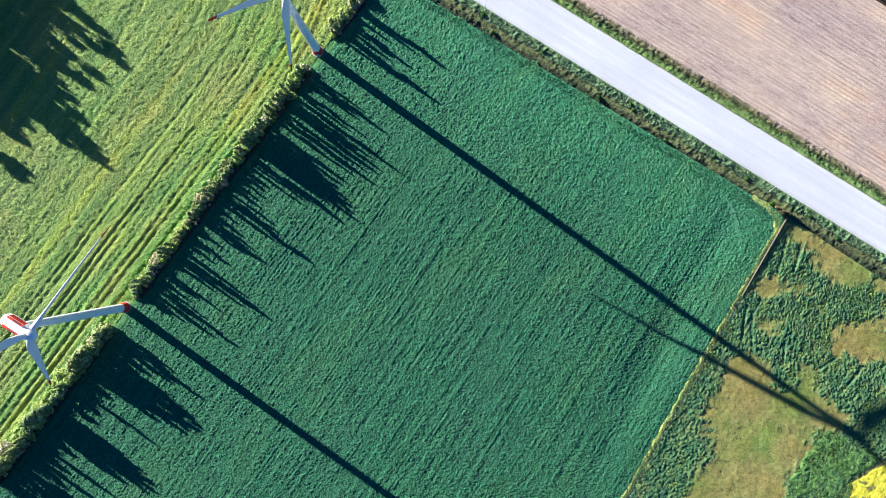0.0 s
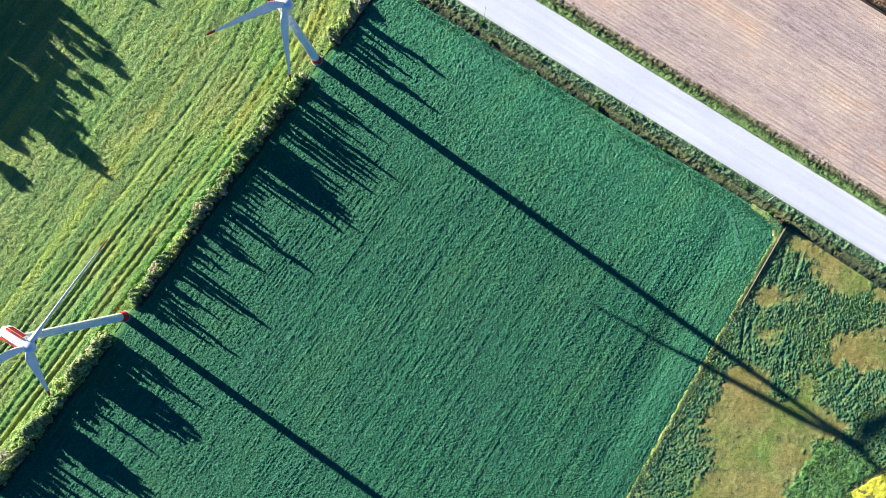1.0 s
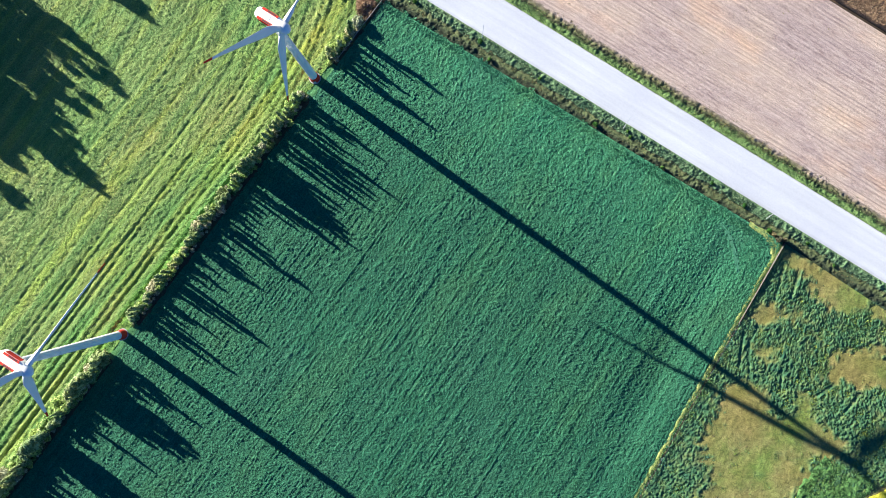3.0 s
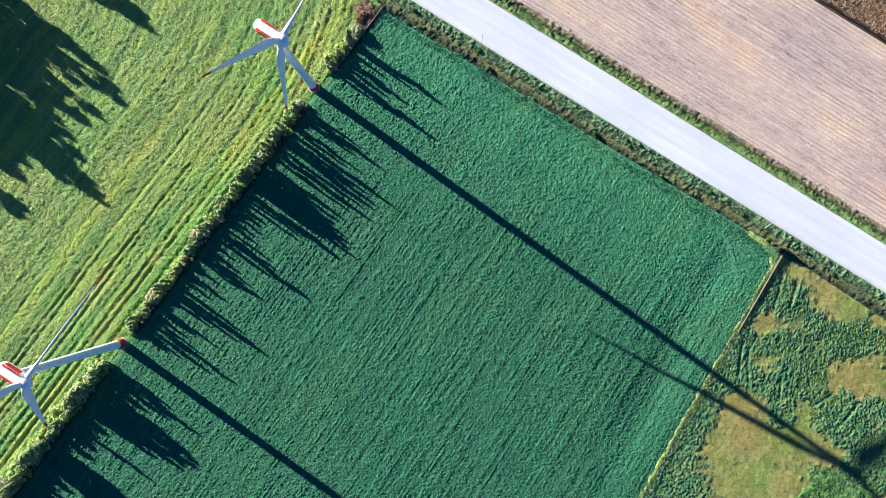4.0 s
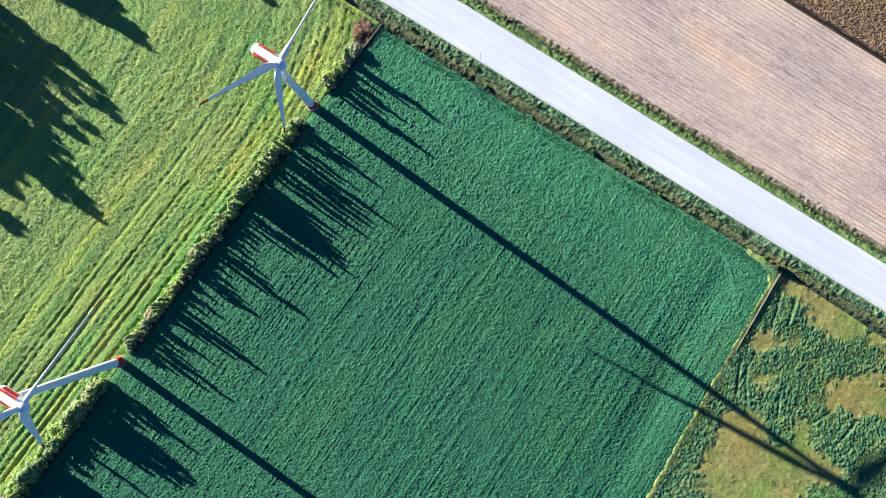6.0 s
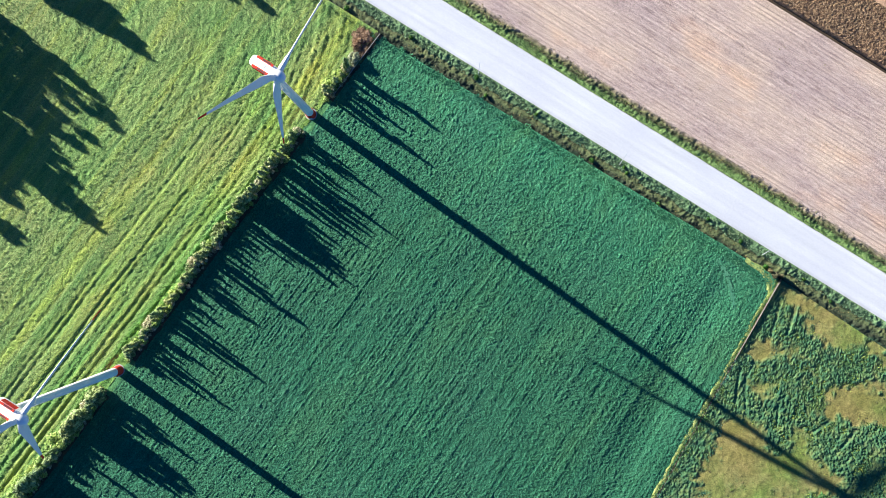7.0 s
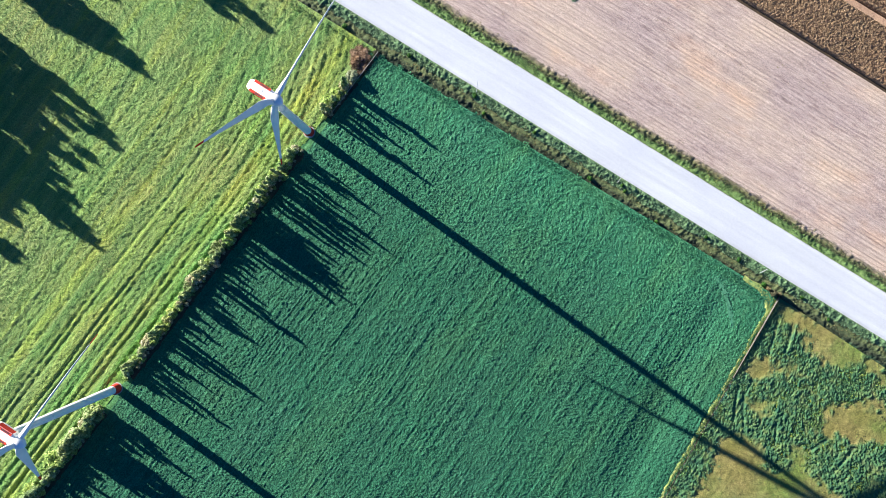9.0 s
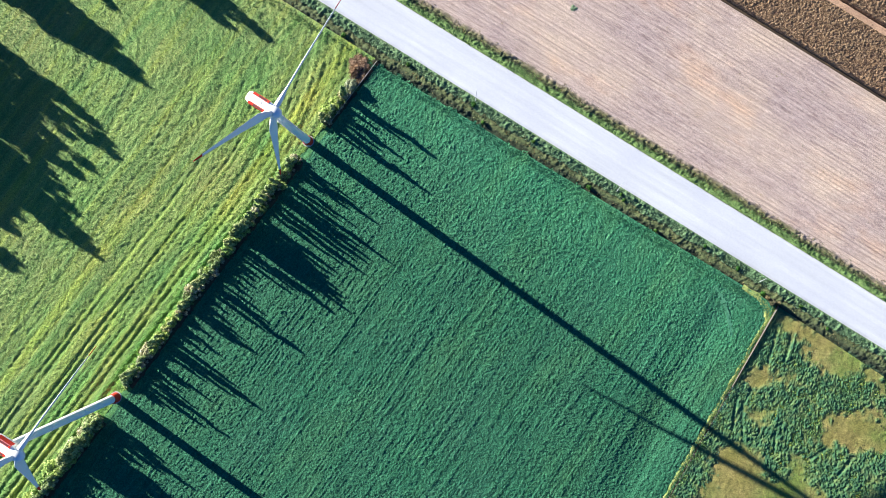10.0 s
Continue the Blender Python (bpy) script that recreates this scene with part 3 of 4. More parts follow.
# bare soil only beside the trees, darkening the row's shaded side
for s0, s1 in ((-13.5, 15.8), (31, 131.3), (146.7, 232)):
    hedge_bank("hedge_bank", s0, s1, M_BANK, "bare soil under the tree row, dark to deepen its shade", "soil")
for s0, s1 in ((15.8, 31), (131.3, 146.7)):
    hedge_bank("grass_gap", s0, s1, M_GAP, "smooth green grass in the gap of the tree row", "grass")
stubble_field()
road()
pasture()
strip("verge_south", -150, 130, -8.6, 0.3, 0.36, -0.05, M_VERGE_S, "rough grassy roadside verge with a shallow ditch", "verge", [(0, 0.35), (0.3, 0.4), (0.5, 0.3), (0.62, 0.5), (0.95, 0.6), (1, 0.35)], [(0, 0.05), (1.4, -0.45), (2.8, 0.05), (8.9, 0.05)])
strip("verge_north", -150, 130, 14.8, 20.5, 0.36, -0.05, M_VERGE_N, "green and brown roadside verge beside stubble", "verge", [(0, 0.3), (0.45, 0.38), (0.6, 0.4), (1, 0.25)], [(0, 0.05), (3.3, 0.05), (3.9, -0.25), (5.0, 0.13), (6.3, 0.14)])
# the strip left open before the corn stands in for its shaded south edge
strip("corn_ground", -150, 175, 75, 94.5, 1.2, 0.0, M_CORNSOIL, "dark soil beneath dry corn, open strip for its shaded edge", "soil")
strip("farm_track", -150, 175, 94.3, 97.2, 0.6, 0.02, M_TRACK, "sandy tan farm track between corn blocks", "track")
strip("corn_ground_far", -150, 175, 97, 122, 1.2, 0.0, M_CORNSOIL, "dark soil beneath far block of corn", "soil")


def scatter(n, s0, s1, r0, r1):
    s, r = rng.uniform(s0, s1, n), rng.uniform(r0, r1, n)
    p = ROAD_A[None] + np.outer(s, ROAD_D) + np.outer(r, ROAD_N)
    return p[:, 0], p[:, 1], s, r


# roadside growth
x, y, s, r = scatter(6500, -150, 120, -3.5, -0.2)
stuff(tufts("verge_weeds", rng, x, y, 0.0, L_VERGE, rng.uniform(0.3, 0.75, len(x)), rng.uniform(0.15, 0.5, len(x)), 3), "green leafy weeds along the gravel road", "weeds")
x, y, s, r = scatter(500, -150, 120, -6.4, -4.0)
stuff(tufts("verge_dry_grass", rng, x, y, 0.0, L_DRY, rng.uniform(0.3, 0.75, len(x)), rng.uniform(0.12, 0.45, len(x)), 3), "dry straw-coloured grass on the verge", "grass")
x, y, s, r = scatter(2200, -150, 120, 15.1, 18.4)
stuff(tufts("verge_grass", rng, x, y, 0.0, L_GREEN, rng.uniform(0.3, 0.75, len(x)), rng.uniform(0.12, 0.4, len(x)), 3), "green grass between road and stubble", "grass")
x, y, s, r = scatter(900, -150, 120, 17.2, 20.8)
stuff(tufts("verge_dry_grass", rng, x, y, 0.0, L_DRY, rng.uniform(0.3, 0.7, len(x)), rng.uniform(0.1, 0.4, len(x)), 3), "brown grass at the stubble's edge", "grass")
x, y, s, r = scatter(1400, -240, -82, -9.9, -8.0)
stuff(tufts("field_edge_grass", rng, x, y, 0.08, L_GREEN, rng.uniform(0.4, 1.0, len(x)), rng.uniform(0.15, 0.5, len(x)), 3), "ragged grass at the meadow's edge along the verge", "grass")
x, y, s, r = scatter(5200, -84, 82, -10.5, -6.6)
keep = r + 1.0 * rough_noise(61, x, y, 3.0) + 0.9 * rough_noise(62, x, y, 1.1) < -7.9
x, y = x[keep], y[keep]
stuff(tufts("crop_edge_plants", rng, x, y, 0.12, L_CROP, rng.uniform(0.4, 0.8, len(x)), rng.uniform(0.15, 0.4, len(x)), 3), "ragged green crop plants spilling over the verge", "crop")
# dry corn: a bumpy canopy two metres up, with loose leaves standing out of it
def corn_block(s0, s1, r0, r1, label):
    x, y, u, v, fu, fv, f = sheet([on_road(s0, r0), on_road(s1, r0), on_road(s1, r1), on_road(s0, r1)], 0.3)
    inside = np.minimum(np.minimum(u, u.max() - u), np.minimum(v, v.max() - v))
    z = 1.9 + 0.04 * rough_noise(71, x, y, 1.0) + 0.08 * rough_noise(72, x, y, 5) + rng.uniform(-0.26, 0.26, len(x))
    z = np.where(inside < 0.01, 0.0, z)
    stuff(link("dry_corn", mesh_of("dry_corn", np.stack([x, y, z], 1), f, M_CORN), M_CORN), label, "corn")
    n = int((s1 - s0) * (r1 - r0) * 4.2)
    x, y, _, _ = scatter(n, s0 + 0.5, s1 - 0.5, r0 + 0.4, r1 - 0.4)
    stuff(tufts("corn_leaves", rng, x, y, 1.55, L_CORN, rng.uniform(0.4, 0.75, n), rng.uniform(0.35, 0.7, n), 2, 0.5, 0.4), "dry tan leaves of the standing corn", "corn")


corn_block(-95, 118, 76.1, 94.2, "dense dry brown standing corn")
corn_block(-60, 118, 97.4, 112, "far block of dry brown corn")

# weeds left standing in the stubble
x, y, s, r = scatter(420, -110, 110, 21, 74)
near = np.minimum(np.abs(s - 44) / 30, 1) + np.abs(r - 40) / 60
keep = rng.uniform(0, 1, len(x)) > near * 0.55
x, y = x[keep], y[keep]
stuff(tufts("stubble_weeds", rng, x, y, 0.06, L_DRY, rng.uniform(0.25, 0.7, len(x)), rng.uniform(0.08, 0.3, len(x)), 3), "sparse brown weeds standing in the stubble", "weeds")

# pasture weeds, with the bare patches left open
n = 150000
x, y = rng.uniform(58, 175, n), rng.uniform(-100, 12, n)
thick = weed_cover(x, y)
keep = rng.uniform(0, 1, n) < np.clip(thick * 1.3, 0.012, 1)
side = (x - FENCE_C[0]) * -FENCE_D[1] + (y - FENCE_C[1]) * FENCE_D[0]
below = (x - on_road(0, -8)[0]) * ROAD_N[0] + (y - on_road(0, -8)[1]) * ROAD_N[1]
down = (x - FENCE_C[0]) * FENCE_D[0] + (y - FENCE_C[1]) * FENCE_D[1]
keep &= (side > np.interp(down, (0, 32, 40), (6.0, 2.6, 1.0))) & (below < -0.5)
x, y, thick = x[keep], y[keep], thick[keep]
stuff(tufts("pasture_weeds", rng, x, y, 0.0, L_WEED, rng.uniform(0.3, 0.7, len(x)), rng.uniform(0.1, 0.3, len(x)) + 0.2 * np.clip(thick, 0, 1) * (0.6 + 0.5 * rough_noise(53, x, y, 3)), 2), "broad-leaved green weeds in thick patches", "weeds")


# brown clumps on the worn ground
n = 5000
x, y = rng.uniform(80, 165, n), rng.uniform(-96, 8, n)
worn_by = np.max([inside_by(x, y, o) for o in BARE[:5]], 0)
keep = (worn_by > 0) & (rng.uniform(0, 1, n) < np.clip(0.75 - worn_by / 9, 0.05, 1) * np.clip(0.4 + 1.3 * rough_noise(60, x, y, 5), 0, 1))
stuff(tufts("withered_clumps", rng, x[keep], y[keep], 0.02, L_DRY, rng.uniform(0.3, 0.8, keep.sum()), rng.uniform(0.08, 0.28, keep.sum()), 4), "withered brown grass clumps on worn pasture", "grass")


# ---------------------------------------------------------------- trees and shrubs
def frustum(verts, faces, a, b, ra, rb, n=7):
    a, b = Vector(a), Vector(b)
    q = (b - a).to_track_quat("Z", "Y")
    k = len(verts)
    for c, r in ((a, ra), (b, rb)):
        for i in range(n):
            w = 2 * math.pi * i / n
            verts.append(c + q @ Vector((r * math.cos(w), r * math.sin(w), 0)))
    for i in range(n):
        j = (i + 1) % n
        faces.append((k + i, k + j, k + n + j, k + n + i))


def leaf_cloud(rr, centres, radii, leaves, size, core=0.66):
    """Leaf quads spread over and in a set of clumps."""
    c = np.repeat(np.asarray(centres), leaves, 0)
    rad = np.repeat(np.asarray(radii), leaves, 0)
    k = len(c)
    d = rr.normal(size=(k, 3))
    d /= np.linalg.norm(d, axis=1)[:, None]
    p = c + d * rad * (rr.uniform(0.4, 1.25, k) ** 0.5)[:, None]
    t1 = rr.normal(size=(k, 3))
    t1 -= d * (t1 * d).sum(1)[:, None] * 0.75
    t1 /= np.linalg.norm(t1, axis=1)[:, None]
    t2 = np.cross(d, t1)
    t2 /= np.linalg.norm(t2, axis=1)[:, None]
    s = (size * rr.uniform(0.55, 1.25, k))[:, None]
    verts = np.stack([p - t1 * s, p - t2 * s * 0.55, p + t1 * s, p + t2 * s * 0.55], 1).reshape(-1, 3)
    # the dense inner foliage of each clump: a rough ball
    lat, lon = np.meshgrid(np.linspace(-1.4, 1.4, 5), np.arange(6) * np.pi / 3, indexing="ij")
    ball = np.stack([np.cos(lat) * np.cos(lon), np.cos(lat) * np.sin(lon), np.sin(lat)], -1).reshape(-1, 3)
    i, j = [g.ravel() for g in np.meshgrid(np.arange(4), np.arange(6), indexing="ij")]
    quads = np.stack([i * 6 + j, i * 6 + (j + 1) % 6, (i + 1) * 6 + (j + 1) % 6, (i + 1) * 6 + j], 1)
    inner = [np.asarray(c0) + ball * np.asarray(r0) * core * rr.uniform(0.85, 1.15, (30, 1)) for c0, r0 in zip(centres, radii)]
    faces = [np.arange(4 * k).reshape(-1, 4)] + [quads + 4 * k + 30 * n for n in range(len(inner))]
    return np.concatenate([verts] + inner), np.concatenate(faces)


def slender_tree(seed, height, girth, mat):
    """A narrow tree: tapered trunk with steep limbs, and a crown of leaf clumps."""
    rr = np.random.default_rng(seed)
    verts, faces, centres, radii = [], [], [], []
    lean = rr.uniform(-0.02, 0.02, 2)
    mid = lambda z: (lean[0] * z, lean[1] * z, z)
    zs = np.linspace(0, height * 0.94, 6)
    for a, b in zip(zs[:-1], zs[1:]):
        frustum(verts, faces, mid(a), mid(b), 0.17 * (1 - a / height) + 0.02, 0.17 * (1 - b / height) + 0.02)
    for i in range(20):
        z = height * (0.1 + 0.86 * (i + rr.uniform(0, 1)) / 20)
        f = z / height
        wide = girth * (1.25 * math.sin(math.pi * min(1, 0.12 + f * 0.92)) ** 0.8 + 0.08) * rr.uniform(0.5, 1.1)
        w = rr.uniform(0, 2 * math.pi)
        c = (mid(z)[0] + math.cos(w) * wide * 0.6, mid(z)[1] + math.sin(w) * wide * 0.6, z)
        frustum(verts, faces, mid(max(0.3, z - wide * 1.4)), c, 0.05, 0.015, 5)
        centres.append(c)
        radii.append((0.35 + wide * 0.42, 0.35 + wide * 0.42, 0.55 + wide * 0.7))
    lv, lf = leaf_cloud(rr, centres, radii, 36, 0.30)
    tree = new("poplar_tree")
    link("trunk", mesh_of("trunk", [tuple(v) for v in verts], faces, M_BARK), M_BARK, tree)
    link("crown", mesh_of("crown", lv, lf, mat), mat, tree)
    return tree


def broad_tree(seed, height, reach):
    rr = np.random.default_rng(seed)
    verts, faces, centres, radii = [], [], [], []
    frustum(verts, faces, (0, 0, 0), (0.1, 0.1, height * 0.45), 0.35, 0.22, 9)
    frustum(verts, faces, (0.1, 0.1, height * 0.45), (0.0, 0.2, height * 0.9), 0.22, 0.05, 9)
    for i in range(24):
        f = rr.uniform(0.12, 1.0)
        z = height * f
        wide = reach * math.sin(math.pi * min(0.97, 0.15 + 0.82 * f)) ** 0.7
        w = rr.uniform(0, 2 * math.pi)
        c = (math.cos(w) * wide * rr.uniform(0.2, 0.9), math.sin(w) * wide * rr.uniform(0.2, 0.9), z)
        frustum(verts, faces, (0, 0.1, max(1.0, z * 0.75)), c, 0.1, 0.03, 5)
        centres.append(c)
        radii.append((reach * 0.36, reach * 0.36, reach * 0.42))
    lv, lf = leaf_cloud(rr, centres, radii, 22, 0.55)
    tree = new("broadleaf_tree")
    link("trunk", mesh_of("trunk", [tuple(v) for v in verts], faces, M_BARK), M_BARK, tree)
    link("crown", mesh_of("crown", lv, lf, L_BROAD), L_BROAD, tree)
    return tree


def shrub(seed, name, mat, label, height=3.0, reach=2.0, leaf=0.34, lumps=6):
    rr = np.random.default_rng(seed)
    verts, faces, centres, radii = [], [], [], []
    for i in range(lumps):
        w, o = 6.28 * i / lumps + rr.uniform(-0.4, 0.4), reach * rr.uniform(0.25, 0.6) * (i > 0)
        size = reach * rr.uniform(0.38, 0.58)
        c = (math.cos(w) * o, math.sin(w) * o, height - size if i == 0 else height * rr.uniform(0.35, 0.7))
        for k in range(2):
            frustum(verts, faces, (c[0] * 0.15 + 0.1 * k, c[1] * 0.15, 0), (c[0], c[1] + 0.2 * k, c[2]), 0.07, 0.02, 5)
        centres.append(c)
        radii.append((size, size, size * rr.uniform(0.85, 1.2)))
    lv, lf = leaf_cloud(rr, centres, radii, 72, leaf)
    ob = new(name)
    link("stem", mesh_of("stem", [tuple(v) for v in verts], faces, M_BARK), M_BARK, ob)
    link("foliage", mesh_of("foliage", lv, lf, mat), mat, ob)
    return tagged(ob, label, "shrub", "shrubs of the tree row")


def place(p, z=0.0, turn=0.0, sx=1.0, sz=1.0):
    return Matrix.Translation((p[0], p[1], z)) @ Matrix.Rotation(turn, 4, "Z") @ Matrix.Diagonal((sx, sx, sz, 1))


def copy_at(ob, m):
    """A copy at the pose m, whatever size the first one has."""
    return copy_thing(ob, m @ Matrix.Diagonal((1 / ob.scale.x, 1 / ob.scale.y, 1 / ob.scale.z, 1)))


pick = random.Random(11)
POPLARS = [slender_tree(20 + i, 10.0, g, L_POPLAR) for i, g in enumerate((1.1, 1.2, 1.35, 1.15, 1.45))]
for ob in POPLARS:
    tagged(ob, "slender green poplar in the row beside the crop", "tree", "trees of the row")
# the tall ones, by their place along the row and their height
TALL = [(2.5, 11.8, 0.65), (4.2, 8.5, 0.4), (6.4, 5.5, 0.34), (9.5, 8.9, 0.5), (11.6, 6.7, 0.36), (13.9, 13.3, 0.66), (15.6, 6.2, 0.32),
        (31.8, 7.5, 0.4), (33.4, 10.8, 0.78), (35.2, 8.0, 0.5), (38.8, 9.5, 0.42), (40.2, 8.0, 0.36), (41.9, 14.9, 0.66), (43.6, 11.0, 0.55), (45.2, 12.2, 0.7), (46.8, 12.6, 0.72), (48.6, 11.6, 0.62), (50.6, 13.2, 0.66), (52.4, 10.8, 0.56),
        (55.8, 11.0, 0.55), (57.4, 10.6, 0.56), (59.2, 10.3, 0.95), (60.6, 11.5, 1.05), (62.0, 12.8, 1.05), (63.3, 13.0, 0.95), (64.4, 13.9, 0.75), (65.4, 11.0, 0.5), (68.2, 12.8, 0.85), (69.6, 8.5, 0.4), (71.2, 8.5, 0.36),
        (73.4, 4.8, 0.6), (75.0, 4.4, 0.55), (77.0, 5.0, 0.55), (79.0, 4.6, 0.55), (80.8, 5.2, 0.55), (82.8, 7.6, 0.36), (84.4, 8.6, 0.5), (85.9, 13.0, 0.85), (87.4, 8.6, 0.55), (90.0, 4.6, 0.5),
        (92.6, 5.5, 0.55), (94.2, 7.6, 0.5), (95.6, 9.1, 0.8), (97.2, 6.6, 0.5), (100.2, 4.6, 0.5), (103.6, 6.2, 0.6), (106.2, 5.0, 0.5), (109.2, 9.6, 0.5), (110.9, 13.2, 0.72), (112.6, 10.0, 0.55), (114.2, 6.6, 0.5),
        (118.6, 8.6, 0.4), (119.8, 5.8, 0.6), (122.0, 5.4, 0.5), (123.8, 7.6, 0.42), (125.4, 12.2, 0.68), (127.5, 9.6, 0.58), (129.2, 6.0, 0.5), (130.4, 4.6, 0.5),
        (145.8, 8.3, 0.42), (147.6, 12.2, 0.62), (149.4, 8.9, 0.62), (151.6, 6.7, 0.7), (154.8, 12.2, 0.95), (156.2, 13.7, 1.1), (157.6, 14.1, 1.1), (159.4, 13.2, 1.1), (161.0, 12.8, 0.9), (163.0, 10.3, 0.7), (166.5, 4.8, 0.8),
        (170.5, 11.6, 0.38), (173.5, 4.8, 0.8), (176.5, 5.4, 0.9), (180.9, 11.9, 0.8), (182.5, 13.5, 1.0), (184.1, 14.0, 1.0), (186.0, 13.7, 0.9), (187.7, 11.4, 0.7), (190.6, 5.7, 0.9), (194.0, 11.4, 0.46), (196.4, 6.2, 0.7),
        (198.9, 11.4, 0.5), (201.5, 6.7, 0.8), (204.5, 12.4, 0.8), (206.4, 12.9, 0.9), (208.5, 11.4, 0.8), (211.0, 9.3, 0.8)]
spots = list(TALL)
for s in np.arange(1, 214, 3.2):
    if 15.5 < s < 31 or 131 < s < 146.5:
        continue
    spots.append((s + pick.uniform(-1.2, 1.2), pick.uniform(1.4, 2.7) * float(np.interp(s, (16, 30, 40, 75, 140, 150), (0.6, 0.6, 0.65, 1.0, 1.0, 1.8))), 0.75))
used = set()
for s, h, w in spots:
    i = pick.randrange(5)
    m = place(on_hedge(s, pick.uniform(0.4, 1.2)), 0, pick.uniform(0, 6.28), float(np.interp(s, (15, 30, 140, 150), (1.25, 1.02, 1.02, 1.3))) * w * pick.uniform(0.9, 1.1), h / 10)
    if i in used:
        copy_at(POPLARS[i], m)
    else:
        POPLARS[i].matrix_basis = m
        used.add(i)
SHRUB_KINDS = [("yellow-green bushy shrub under the tree row", L_SHRUB), ("dull green bushy shrub under the tree row", L_GREEN), ("pale straw-coloured shrub under the tree row", L_PALE)]
SHRUBS = [shrub(50 + i, "hedge_shrub", SHRUB_KINDS[k][1], SHRUB_KINDS[k][0]) for i, k in enumerate((0, 1, 1, 2, 0))]
used = set()
for s in np.arange(-1, 214, 1.7):
    if 17 < s < 30 or 132.5 < s < 145.5:
        continue
    i = pick.choice((0, 1, 2, 4, 3, 0, 4))
    m = place(on_hedge(s + pick.uniform(-0.6, 0.6), pick.uniform(-0.9, 2.6)), 0, pick.uniform(0, 6.28), pick.uniform(0.5, 0.95), pick.uniform(0.45, 0.95) * float(np.interp(s, (40, 75), (0.6, 1.0))))
    if i in used:
        copy_at(SHRUBS[i], m)
    else:
        SHRUBS[i].matrix_basis = m
        used.add(i)
for n, s in enumerate(np.arange(-2, 214, 2.3)):
    if 17 < s < 30 or 132.5 < s < 145.5:
        continue
    copy_at(SHRUBS[3 if n % 3 else 2], place(on_hedge(s + pick.uniform(-0.9, 0.9), pick.uniform(-1.1, 0.1)), 0, pick.uniform(0, 6.28), pick.uniform(0.3, 0.55), pick.uniform(0.35, 0.65)))
BIG = [shrub(56 + i, "hedge_bush", m, l, 2.4, 2.6, 0.4, 9) for i, (m, l) in enumerate(((L_SHRUB, "large yellow-green bush on the tree row's meadow side"), (L_PALE, "large straw-pale bush on the tree row's meadow side"), (L_POPLAR, "large green bush on the tree row's meadow side")))]
used = set()
for s in np.arange(0, 214, 3.6):
    if 15.5 < s < 31 or 131 < s < 147:
        continue
    i = pick.choice((0, 1, 0, 2, 1) if s < 140 else (0, 0, 0, 1, 2))
    size = pick.uniform(0.65, 1.15) * float(np.interp(s, (120, 150), (1.0, 1.45)))
    m = place(on_hedge(s + pick.uniform(-1.2, 1.2), pick.uniform(1.0, 2.6) + float(np.interp(s, (120, 150), (0, 0.7)))), 0, pick.uniform(0, 6.28), size, size * pick.uniform(0.7, 1.1))
    if i in used:
        copy_at(BIG[i], m)
    else:
        BIG[i].matrix_basis = m
        used.add(i)
RUST = shrub(61, "rusty_shrub", L_RUST, "rust-brown withered shrub at the row's end")
for n, (s, r, k) in enumerate(((-6, 3.2, 1.0), (-8.2, 3.6, 1.2), (-7.4, 5.4, 0.9), (-4.4, 1.8, 0.8), (-9.8, 2.0, 1.0), (-5.6, 0.6, 0.9), (-10.2, 4.6, 0.8), (-3.0, 0.2, 0.6))):
    m = place(on_hedge(s, r), 0, n * 1.7, k * 1.1, k * 0.5)
    if n:
        copy_thing(RUST, m)
    else:
        RUST.matrix_basis = m

# tall wood west of the meadow
BROAD = [broad_tree(70 + i, 16, 3.0 + 0.6 * i) for i in range(3)]
for ob in BROAD:
    tagged(ob, "tall dark green broadleaf tree west of the meadow", "tree", "trees beyond the meadow")
TIPS = [(-110, 63, 18), (-114, 69, 18), (-119, 76, 18), (-125, 81, 18), (-132, 87, 19), (-138, 91, 18), (-145, 96, 18), (-120, 60, 17), (-125, 58, 17), (-128, 51, 17), (-127, 71, 17), (-133, 78, 18),
        (-136, 66, 19), (-140, 80, 19), (-146, 60, 18), (-141, 57, 18), (-134, 58, 18), (-150, 86, 19), (-148, 72, 19), (-136, 49, 18), (-152, 50, 19), (-156, 62, 19),
        (-117, 28, 17.4), (-121, 32, 17.5), (-126, 36, 18), (-133, 40, 18), (-140, 45, 18), (-144, 25, 16.5), (-149, 28, 17), (-148, 38, 18), (-155, 33, 18),
        (-101.5, 90.5, 17), (-105, 95, 17), (-109, 98, 17), (-114, 105, 17), (-119, 110, 17), (-112, 97, 17), (-118, 101, 17), (-123, 107, 17), (-125, 115, 17),
        (-57.5, 105.6, 15.5), (-62, 109.5, 15.5), (-69.5, 109.5, 15.5), (-74, 113, 15.5), (-80, 117, 16), (-111, 116, 14), (-146, 70, 19), (-150, 66, 19), (-152, 79, 19), (-156, 70, 19), (-146, 84, 19), (-142, 74, 19), (-154, 92, 19), (-131, 68, 18), (-135, 72, 18), (-137, 62, 18), (-141, 66, 19), (-137, 55, 18), (-145, 52, 18), (-148, 47, 18), (-143, 60, 18), (-134, 52, 17.5), (-151, 43, 18), (-139, 78, 18), (-126, 45, 17.5), (-130, 43, 17.5), (-132, 47, 17.5), (-137, 43, 18), (-140, 49, 18), (-144, 42, 18), (-148, 54, 18), (-123, 36, 17.5), (-152, 30, 17), (-147, 24, 16.5),
        (-106, 93.6, 17), (-111, 96.4, 17), (-116, 99.2, 17), (-122, 102, 17), (-110, 103, 17)]
TIPS = [(tx - 0.8, ty + 0.4, h) for tx, ty, h in TIPS]
REACH = 1 / math.tan(SUN_ELEV)
